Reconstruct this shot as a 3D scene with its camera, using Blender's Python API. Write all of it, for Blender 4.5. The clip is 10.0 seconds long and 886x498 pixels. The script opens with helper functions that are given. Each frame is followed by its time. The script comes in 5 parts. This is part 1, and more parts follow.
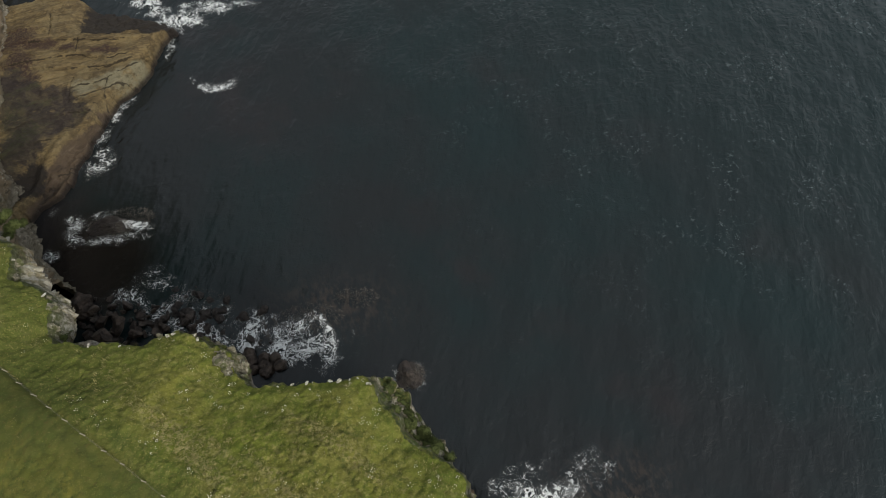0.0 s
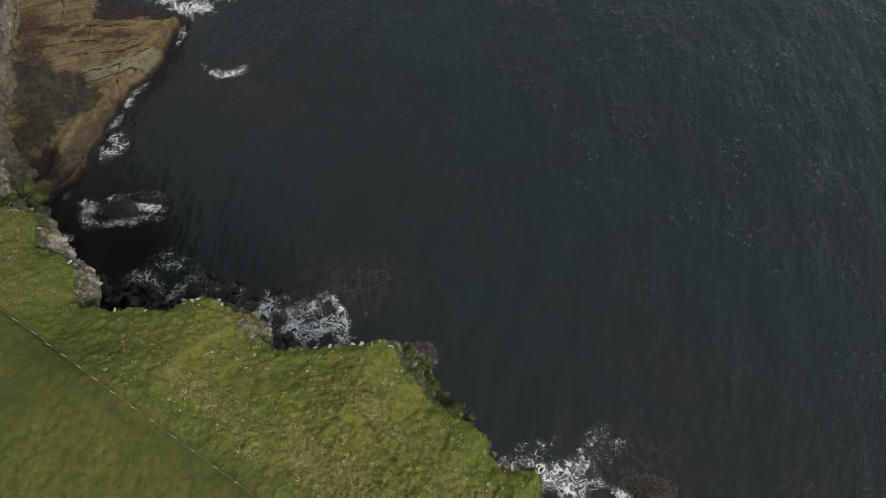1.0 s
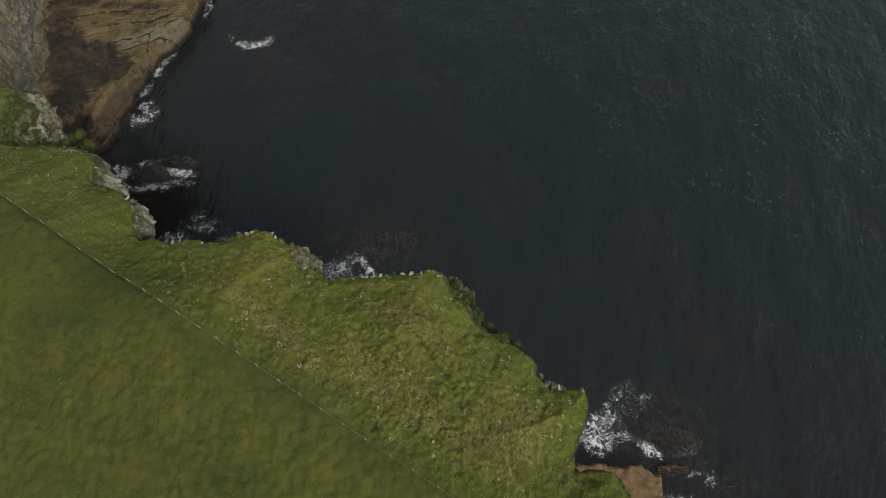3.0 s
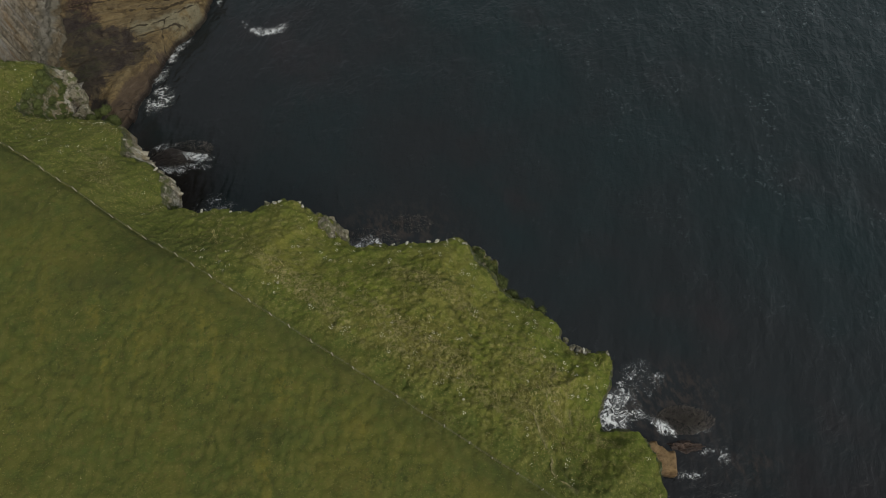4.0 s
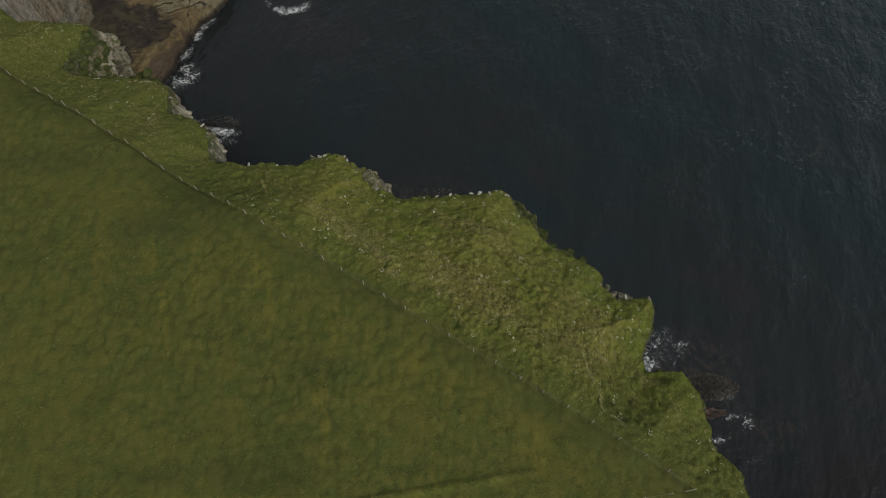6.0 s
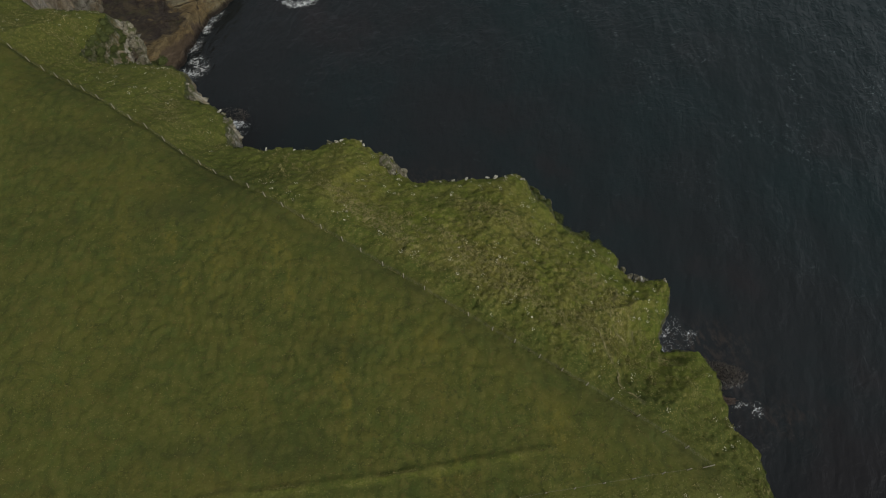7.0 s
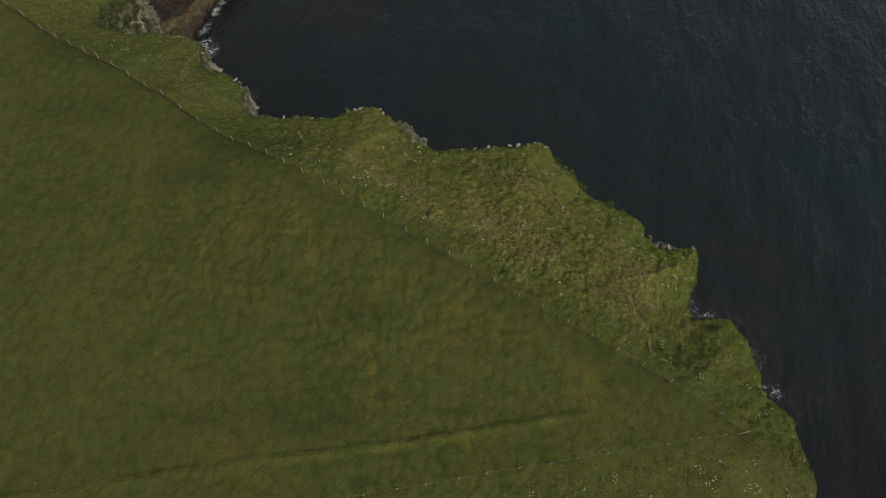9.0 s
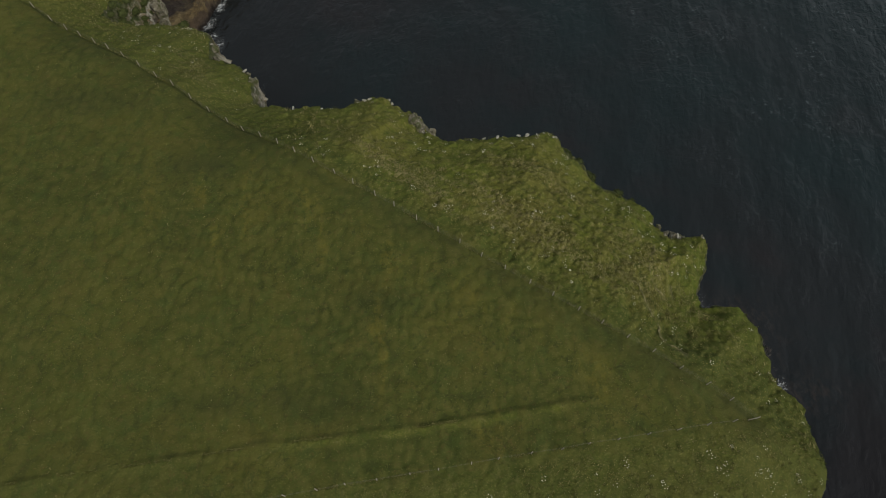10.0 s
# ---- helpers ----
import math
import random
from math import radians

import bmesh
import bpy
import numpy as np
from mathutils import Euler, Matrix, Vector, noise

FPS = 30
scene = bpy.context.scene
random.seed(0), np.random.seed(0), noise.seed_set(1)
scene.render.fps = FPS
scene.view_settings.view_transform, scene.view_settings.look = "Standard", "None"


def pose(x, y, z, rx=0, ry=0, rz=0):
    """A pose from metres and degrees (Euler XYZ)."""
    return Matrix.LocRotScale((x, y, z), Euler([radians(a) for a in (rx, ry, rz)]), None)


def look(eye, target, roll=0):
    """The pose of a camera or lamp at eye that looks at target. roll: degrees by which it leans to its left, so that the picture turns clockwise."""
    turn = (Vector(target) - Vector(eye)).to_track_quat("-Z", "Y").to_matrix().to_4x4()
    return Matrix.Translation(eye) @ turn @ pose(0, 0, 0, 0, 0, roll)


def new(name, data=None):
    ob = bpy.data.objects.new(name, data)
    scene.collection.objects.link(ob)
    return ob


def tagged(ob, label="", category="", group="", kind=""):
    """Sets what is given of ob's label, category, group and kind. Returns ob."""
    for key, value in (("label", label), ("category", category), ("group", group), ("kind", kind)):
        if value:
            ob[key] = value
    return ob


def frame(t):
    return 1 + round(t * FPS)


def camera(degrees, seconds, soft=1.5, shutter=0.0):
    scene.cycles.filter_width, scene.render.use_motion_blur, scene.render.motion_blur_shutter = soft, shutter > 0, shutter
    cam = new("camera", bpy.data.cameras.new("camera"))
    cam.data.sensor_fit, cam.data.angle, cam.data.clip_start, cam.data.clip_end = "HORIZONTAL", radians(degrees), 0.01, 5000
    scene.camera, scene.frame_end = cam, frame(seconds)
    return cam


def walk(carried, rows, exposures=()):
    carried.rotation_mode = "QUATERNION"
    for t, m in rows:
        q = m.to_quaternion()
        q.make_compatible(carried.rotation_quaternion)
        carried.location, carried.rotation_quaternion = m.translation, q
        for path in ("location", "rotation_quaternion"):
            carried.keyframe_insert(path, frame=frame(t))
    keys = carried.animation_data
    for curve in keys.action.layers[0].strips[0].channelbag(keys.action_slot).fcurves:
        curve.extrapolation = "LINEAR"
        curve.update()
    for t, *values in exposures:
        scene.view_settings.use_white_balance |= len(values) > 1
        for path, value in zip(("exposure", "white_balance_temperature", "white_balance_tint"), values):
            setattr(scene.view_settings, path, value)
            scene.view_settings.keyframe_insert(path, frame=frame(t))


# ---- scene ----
# ---- camera: a drone that draws back over the cliff top, its gimbal held still ----
cam = camera(70.0, 10.0, soft=0.6)
PATH = [
    (0.0, 0.19, 0.13, 104.12, 26.54, -0.35, 0.00),
    (0.5, -0.74, -1.62, 103.90, 26.55, -0.35, 0.00),
    (1.0, -1.78, -3.35, 103.66, 26.55, -0.36, 0.00),
    (1.5, -2.84, -5.02, 103.41, 26.51, -0.35, 0.06),
    (2.0, -3.97, -6.73, 103.24, 26.48, -0.32, 0.11),
    (2.5, -5.02, -8.43, 103.03, 26.44, -0.28, 0.18),
    (4.0, -8.67, -13.52, 102.33, 26.41, -0.24, 0.28),
    (4.5, -9.77, -15.03, 102.10, 26.36, -0.20, 0.35),
    (5.0, -10.86, -16.34, 101.91, 26.32, -0.16, 0.40),
    (5.5, -11.90, -17.52, 101.72, 26.31, -0.14, 0.42),
    (7.0, -14.46, -20.38, 101.24, 26.32, -0.09, 0.44),
    (7.5, -15.16, -21.11, 101.11, 26.32, -0.06, 0.49),
    (8.0, -15.63, -21.62, 100.30, 26.30, -0.04, 0.52),
    (8.5, -16.00, -22.06, 99.04, 26.26, -0.03, 0.53),
    (9.0, -16.52, -22.51, 98.74, 26.22, -0.02, 0.53),
    (9.5, -16.97, -23.04, 98.61, 26.21, 0.00, 0.52),
    (10.0, -17.42, -23.54, 98.50, 26.20, 0.01, 0.52),
]
EXPOSURES = [(0.0, 0.67), (2.5, 0.38), (5.5, 0.10), (7.0, -0.02), (8.5, -0.06), (10.0, -0.06)]
walk(cam, [(t, pose(x, y, z, rx, ry, rz)) for t, x, y, z, rx, ry, rz in PATH], EXPOSURES)

# ---- world and sun: a bright overcast sky ----
SUN_ELEVATION, SUN_AZIMUTH = 42.0, 138.0     # degrees; azimuth clockwise from north (+y)
world = bpy.data.worlds.new("overcast_sky")
scene.world = world
world.use_nodes = True
wn, wl = world.node_tree.nodes, world.node_tree.links
sky = wn.new("ShaderNodeTexSky")
sky.sky_type, sky.sun_disc = "NISHITA", False
sky.sun_elevation, sky.sun_rotation = radians(SUN_ELEVATION), radians(SUN_AZIMUTH)
sky.air_density, sky.dust_density, sky.ozone_density = 1.0, 3.0, 1.0
grey = wn.new("ShaderNodeHueSaturation")
grey.inputs["Saturation"].default_value = 0.35
wl.new(sky.outputs[0], grey.inputs["Color"])
veil = wn.new("ShaderNodeMix")      # an even layer of cloud before the clear sky
veil.data_type = "RGBA"
veil.inputs[0].default_value = 0.5
veil.inputs[7].default_value = (4.2, 4.4, 4.62, 1.0)
wl.new(grey.outputs[0], veil.inputs[6])
wl.new(veil.outputs[2], wn["Background"].inputs["Color"])
wn["Background"].inputs["Strength"].default_value = 0.116

sun_data = bpy.data.lights.new("sun", "SUN")
sun_data.energy, sun_data.angle, sun_data.color = 1.5, radians(12), (1.0, 0.95, 0.86)
sun = new("sun", sun_data)
_e, _a = radians(SUN_ELEVATION), radians(SUN_AZIMUTH)
sun.matrix_world = look((0, 0, 300), (-300 * math.cos(_e) * math.sin(_a), -300 * math.cos(_e) * math.cos(_a), 300 - 300 * math.sin(_e)))


# ---- noise for the landforms ----
def lattice(ix, iy, iz, seed):
    h = (ix * 374761393 + iy * 668265263 + iz * 2147483647 + seed * 974634777) & 0xFFFFFFFF
    h = ((h ^ (h >> 13)) * 1274126177) & 0xFFFFFFFF
    h = ((h ^ (h >> 16)) * 2246822519) & 0xFFFFFFFF
    return ((h ^ (h >> 15)) & 0xFFFFFF) / float(0xFFFFFF) * 2.0 - 1.0


def value2(x, y, seed=0):
    """Smooth noise in the plane, -1 to 1."""
    fx, fy = np.floor(x), np.floor(y)
    ix, iy = fx.astype(np.int64), fy.astype(np.int64)
    u, v = x - fx, y - fy
    u, v = u * u * u * (u * (u * 6 - 15) + 10), v * v * v * (v * (v * 6 - 15) + 10)
    a, b = lattice(ix, iy, 0, seed), lattice(ix + 1, iy, 0, seed)
    c, d = lattice(ix, iy + 1, 0, seed), lattice(ix + 1, iy + 1, 0, seed)
    return (a * (1 - u) + b * u) * (1 - v) + (c * (1 - u) + d * u) * v


def fbm(x, y, size, octaves=4, seed=0, gain=0.5):
    """Layered noise whose largest lumps are about size metres."""
    x, y = np.asarray(x, float), np.asarray(y, float)
    total, amp, norm, f = 0.0, 1.0, 0.0, 1.0 / size
    for k in range(octaves):
        c, s = math.cos(0.6 * k + seed), math.sin(0.6 * k + seed)
        total = total + amp * value2((c * x - s * y) * f + 17.3 * k, (s * x + c * y) * f - 9.1 * k, seed + 31 * k)
        norm, amp, f = norm + amp, amp * gain, f * 2.03
    return total / norm


def value3(x, y, z, seed=0):
    """Smooth noise in space."""
    fz = np.floor(z)
    w = z - fz
    w = w * w * (3 - 2 * w)
    k = fz.astype(np.int64)
    out = 0.0
    for dz, share in ((0, 1 - w), (1, w)):
        layer = (k + dz) * 57.0
        out = out + share * value2(x + layer * 1.37 % 911, y + layer * 0.73 % 733, seed)
    return out


def tussock(x, y, size, seed):
    """Clumps about size metres apart: their domes, 0 to 1, and a chance value for each clump."""
    gx, gy = x / size, y / size
    ix, iy = np.floor(gx).astype(np.int64), np.floor(gy).astype(np.int64)
    best, tone = np.full(x.shape, 9.0), np.zeros(x.shape)
    for dx in (-1, 0, 1):
        for dy in (-1, 0, 1):
            cx, cy = ix + dx, iy + dy
            d = np.hypot(gx - cx - 0.5 - 0.42 * lattice(cx, cy, 1, seed), gy - cy - 0.5 - 0.42 * lattice(cx, cy, 2, seed))
            near = d < best
            best = np.where(near, d, best)
            tone = np.where(near, 0.5 + 0.5 * lattice(cx, cy, 3, seed), tone)
    return np.clip(1 - (best / 0.66) ** 2, 0, 1), tone


def blocks(x, y, size, seed):
    """One chance value, -1 to 1, for each block about size metres across: the faces of jointed rock."""
    return 2 * tussock(x + 0.15 * size * fbm(x, y, size, 2, seed + 5), y, size, seed)[1] - 1


def smooth(a, b, x):
    t = np.clip((x - a) / (b - a), 0, 1)
    return t * t * (3 - 2 * t)


# ---- plan of the coast: the cliff's upper edge, x, y and height, from north-west to south-east ----
# each stretch: run of the cliff from top to sea, width and drop of the grassy ledges below the edge
COAST = [
    # western heights above 46 are unseen, added to darken the shelf and cove reflections
    (2.0, 0.0, 0.0, [(-1600, 700, 96), (-400, 300, 96), (-108, 116, 94), (-98, 108, 94), (-93, 95, 93), (-90, 82, 90), (-87.6, 72, 82), (-83.0, 60, 63), (-79, 53, 52), (-74, 46.0, 45.4), (-64.4, 39.4, 45.2)]),
    (2.6, 1.9, 4.0, [(-60, 39.4, 45.2), (-57.5, 39.4, 45.1), (-55.9, 38.8, 45), (-55.4, 37, 44.9), (-56.0, 35, 44.9), (-57.0, 33.4, 45), (-57.3, 32.0, 45.1)]),
    (2.4, 1.6, 5.0, [(-55.6, 31.2, 45.3), (-53.5, 30.7, 45.3), (-51, 30.6, 45.3), (-47.4, 30.8, 44.8), (-45.2, 30.4, 44.8), (-44.2, 29, 44.8), (-43.6, 26.3, 45)]),
    (2.2, 1.2, 4.0, [(-42, 25.7, 45), (-40.3, 24.9, 45), (-39.2, 24.0, 45), (-38.7, 22, 45)]),
    (2.6, 0.6, 2.0, [(-38.3, 20.2, 44.8), (-37.3, 19.1, 45.1), (-34.7, 19.3, 45.3), (-31.7, 19, 45.3), (-28.8, 19.2, 45.3), (-26.7, 19.9, 45.4), (-25.3, 20.4, 45.6), (-23.7, 20.1, 45.6)]),
    (4.0, 0.5, 1.6, [(-22.8, 19.3, 45.3), (-21.4, 19, 44.9), (-20.1, 18.6, 44.3), (-19.8, 16.6, 44.5), (-19, 15.9, 44.9)]),
    (3.4, 0.2, 0.3, [(-18, 15.5, 45.2), (-16.9, 15.2, 45.3), (-13.4, 15.3, 45.4), (-11.1, 15.6, 45.5), (-7, 15.7, 45.6)]),
    (3.4, 2.3, 4.4, [(-6.2, 15.3, 45.6), (-5.4, 14, 45.4), (-3.9, 12, 45.4), (-2.9, 10.3, 45), (-1.7, 9.3, 44.9), (-0.4, 8.6, 44.9)]),
    (3.2, 0.4, 0.7, [(1.5, 8.1, 44.8), (2.5, 7.3, 44.8), (3, 5.6, 44.8), (4, 4.3, 44.9), (5.5, 3.9, 45.2), (6.9, 4, 45.6), (7, 2.9, 45.4), (6.9, 1.4, 45.2), (6.1, 0, 45.2), (5.6, -1.6, 45.4)]),
    (4.0, 0.4, 0.8, [(5.5, -2.9, 45.5), (6.2, -3.1, 45.8), (7.1, -3.0, 46), (8.5, -3.2, 46), (9.6, -4.7, 46), (10.0, -5.9, 46), (10.0, -6.9, 46), (10.2, -8.3, 46), (10.3, -9.8, 46)]),
    (4.0, 0.4, 0.6, [(10.6, -10.2, 45.5), (11.6, -11.1, 45.5), (12.2, -12.5, 45.6), (12.6, -13.9, 45.6), (12.6, -15.4, 45.7), (12.9, -16.9, 45.7), (12.4, -18, 45.7), (12, -19, 45.8), (11, -24, 46), (12, -34, 46), (14, -200, 46), (14, -1600, 46)]),
]
EDGE = np.array([(x, y, z, run, width, drop) for run, width, drop, stretch in COAST for x, y, z in stretch], float)
FENCE = [(-65.85, 32.5), (7.2, -13.25)]           # the stock fence along the cliff
FENCE_BACK = [(7.2, -13.3), (-52.0, -23.2)]     # the one that leaves it inland
BANK = [(-62, -20.5), (-48.3, -18.2), (-31, -15.6), (-20, -14.3), (-11.3, -12.9), (-6, -12.1)]


def to_line(x, y, line, columns=None):
    """Distance to a broken line, the signed side (left positive), and the line's columns blended at the nearest place."""
    best = np.full(x.shape, 1e18)
    side = np.zeros(x.shape)
    line = np.asarray(line, float)
    got = None if columns is None else np.zeros(x.shape + (len(columns),))
    for a, b in zip(line[:-1], line[1:]):
        ux, uy = b[0] - a[0], b[1] - a[1]
        t = np.clip(((x - a[0]) * ux + (y - a[1]) * uy) / (ux * ux + uy * uy), 0, 1)
        px, py = x - a[0] - t * ux, y - a[1] - t * uy
        d = px * px + py * py
        near = d < best
        best = np.where(near, d, best)
        side = np.where(near, ux * (y - a[1]) - uy * (x - a[0]), side)
        if got is not None:
            for k, c in enumerate(columns):
                got[..., k] = np.where(near, a[c] + t * (b[c] - a[c]), got[..., k])
    return np.sqrt(best), side, got


def outside(x, y, ring):
    """True where a point lies outside the ring."""
    odd = np.zeros(x.shape, bool)
    for a, b in zip(ring, np.roll(ring, -1, axis=0)):
        cross = (a[1] > y) != (b[1] > y)
        at = a[0] + (y - a[1]) * (b[0] - a[0]) / (b[1] - a[1] if b[1] != a[1] else 1e-9)
        odd ^= cross & (x < at)
    return ~odd


RING = np.vstack([EDGE[:, :2], [(-1600, -1600)]])


def coast(x, y):
    """Distance beyond the cliff edge (negative on the land) with its columns: height, run, ledge width, ledge drop."""
    d, _, cols = to_line(x, y, EDGE, (2, 3, 4, 5))
    out = outside(x, y, RING)
    d = np.where(out, d, -d)
    rough = 0.55 * fbm(x, y, 2.4, 4, 3) + 0.22 * fbm(x, y, 0.7, 2, 8)
    return d + rough * smooth(6, 1, np.abs(d)), cols


CRACKS = [
    [(-11, 10.2), (-9.4, 9.4), (-8.0, 8.0), (-7.5, 7.1), (-6.7, 5.8), (-5.7, 4.5), (-5.1, 3.8), (-4.8, 2.9)],
    [(0.7, -5.0), (1.1, -6.2), (1.6, -7.2), (2.3, -8.2)],
    [(-27.9, 11.9), (-25.5, 11.0), (-23.3, 10.7), (-20.6, 11.0)],
    [(-12.8, 10.5), (-10.7, 10.3), (-8.4, 10.7), (-6.8, 10.1)],
]
TRAILS = [
    [(-1.3, -1.9), (-0.7, -2.3), (-0.3, -4.0), (0.2, -5.1), (0.5, -6.0), (0.6, -7.5), (1.5, -7.9), (2.2, -8.4)],
    [(0.5, -0.1), (0.5, -1.0), (1.1, -2.4), (1.6, -2.8)],
    [(2.4, -1.6), (2.6, -2.4), (2.7, -2.8)],
    [(1.8, 2.7), (1.4, 2.1), (1.0, 1.0)],
]


def streaks_along(x, y, seed):
    """Noise drawn out along the line of the fence, -1 to 1."""
    u, v = 0.849 * x - 0.528 * y, 0.528 * x + 0.849 * y
    return fbm(u * 0.22 + 0.6 * fbm(x, y, 4, 2, seed + 1), v, 1.5, 3, seed, 0.6)


def land_height(x, y):
    """The turf: a level field that rolls down towards the cliff edge, with hummocks, sheep trails, a ditch and a bank."""
    d, cols = coast(x, y)
    inland = np.maximum(-d, 0)
    fd, fside, _ = to_line(x, y, FENCE)
    seaward = smooth(-1.5, 1.5, fd * np.sign(fside))
    field = 48.7 + 0.35 * smooth(-40, 0, x) - 0.9 * smooth(-20, -60, x) * smooth(0, -16, y) + 0.25 * fbm(x, y, 14, 3, 5)
    # unseen hill behind the western wall, added to keep sky light off the shelf
    field = field + 50 * smooth(50, 86, y) * smooth(-62, -84, x)
    near = cols[..., 0] - 0.12 + 0.55 * np.minimum(inland, 1.0)
    w = smooth(0, 9.5, inland) ** 0.8
    h = near * (1 - w) + field * w
    rough = 0.25 + 0.75 * seaward
    h = h + rough * (0.34 * fbm(x, y, 2.2, 4, 11, 0.6)) + seaward * 0.16 * np.abs(fbm(x, y, 0.95, 2, 12))
    h = h + (1 - seaward) * (0.04 * np.abs(fbm(x * 0.9 + y * 0.4, y * 0.9 - x * 0.4, 1.3, 3, 18)) + 0.045 * fbm(x * 0.85 + y * 0.5, (y * 0.85 - x * 0.5) * 0.6, 1.7, 4, 19) + 0.10 * fbm(x, y, 4.5, 2, 20))
    wx, wy = x + 0.25 * fbm(x, y, 0.9, 2, 55), y + 0.25 * fbm(x, y, 0.9, 2, 56)
    dome, tone = tussock(wx, wy, 0.44, 57)
    low, _ = tussock(wx + 0.5 * fbm(x, y, 2.6, 2, 61), wy * 0.8 + 0.4 * fbm(x, y, 2.2, 2, 62), 0.85, 58)
    h = h + seaward * dome * (0.07 + 0.28 * tone * smooth(-0.4, 0.4, fbm(x, y, 4, 2, 59))) + (1 - seaward) * (0.04 + 0.075 * smooth(-0.15, 0.35, fbm(x, y, 7, 3, 60) + 0.25 * smooth(-50, -20, x) * smooth(12, -2, y))) * low
    hum, htone = tussock(wx + 0.9 * fbm(x, y, 2.4, 2, 63), wy + 0.7 * fbm(x, y, 2.0, 2, 67), 0.95, 64)
    h = h + seaward * (0.07 + 0.11 * smooth(-14, -2, x)) * hum * (0.2 + 0.8 * htone) - seaward * 0.16
    off = fd * np.sign(fside)
    h = h + np.exp(-((off - 4.2) / 2.2) ** 2) * 0.22 * np.maximum(fbm(x, y, 0.8, 3, 79), 0)
    lane = (inland + 1.1 * fbm(x, y, 5, 3, 51)) / 1.15
    lane = lane - np.floor(lane)
    h = h + seaward * smooth(0.8, 2.5, inland) * 0.09 * (smooth(0, 0.8, lane) - smooth(0.86, 1.0, lane) - 0.4) * smooth(-0.25, 0.25, fbm(x, y, 6, 2, 53))
    h = h - 0.45 * np.exp(-((x - 6.3) / 0.8) ** 2 - ((y + 4.0) / 0.6) ** 2)
    # ditch along the field side of the fence, deeper to the west
    h = h - 0.40 * np.exp(-((off + 0.10) / 0.2) ** 2) * smooth(-26, -38, x) * (0.7 + 0.3 * fbm(x, y, 1.3, 2, 41))
    # old turf bank with a ditch on its north
    bd, bside, _ = to_line(x, y, BANK)
    b = bd * np.sign(bside)
    end = smooth(-3, -8, x)
    b = b + 0.14 * fbm(x, y, 1.8, 3, 24)
    gap = 1 - np.exp(-(((x + 20) / 0.35) ** 2 + ((y + 14.8) / 1.0) ** 2))
    h = h + end * gap * (0.15 * smooth(0.22, -0.22, b) * np.exp(np.minimum(b, 0) / 1.3) - 0.03 * np.exp(-((b - 0.25) / 0.15) ** 2)) * (0.25 + 0.85 * smooth(-0.35, 0.35, fbm(x, y, 4.5, 3, 23)))
    for lines, deep, wide in ((CRACKS, 0.17, 0.13), (TRAILS, 0.05, 0.16)):
        for line in lines:
            td, _, _ = to_line(x, y, line)
            td = td + 0.2 * fbm(x, y, 1.0, 2, 29)
            h = h - deep * np.exp(-(td / wide) ** 2)
    return h


def cliff_height(x, y):
    """Below the edge: grassy ledges, then crags in beds down into the sea."""
    d, cols = coast(x, y)
    top, run, width, drop = (cols[..., k] for k in range(4))
    d0 = np.maximum(d, 0)
    bumps = fbm(x, y, 1.5, 3, 37)
    ledge = top - 0.12 - drop * smooth(0, 0.75, d0 / np.maximum(width, 0.05) + 0.35 * bumps * smooth(0, 0.6, d0)) + 0.5 * bumps * smooth(0, 0.8, d0)
    u = np.clip((d0 - width) / run, 0, 2)
    body = ledge - (top + 2.0) * np.power(u, 0.85)
    # one green shoulder beneath the notch of the western point, and the guano crag beside it
    for cx, cy, r, z, s in ((-50.6, 36.0, 2.0, 38.3, 9.0), (-52.6, 34.0, 1.8, 40.4, 9.0), (-48.6, 33.0, 1.4, 35.6, 9.0)):
        q = np.hypot(x - cx, y - cy) + 0.5 * bumps
        body = np.maximum(body, z - s * np.maximum(q - r, 0) - 0.12 * q)
    bed = 1.9 + 0.25 * fbm(x, y, 9, 2, 43)
    tilt = 0.06 * x + 0.03 * y
    k = (body + tilt) / bed
    frac = k - np.floor(k)
    stepped = (np.floor(k) + smooth(0.15, 0.75, frac)) * bed - tilt
    h = body * 0.6 + stepped * 0.4 + 0.9 * fbm(x, y, 1.0, 3, 47, 0.6) * smooth(0.2, 1.2, d0)
    return h


def place_height(x, y):
    """The land's height at a few points."""
    x, y = np.atleast_1d(np.asarray(x, float)), np.atleast_1d(np.asarray(y, float))
    return land_height(x, y)


# ---- materials ----
def material(name):
    m = bpy.data.materials.new(name)
    m.use_nodes = True
    return m, m.node_tree.nodes, m.node_tree.links, m.node_tree.nodes["Principled BSDF"]


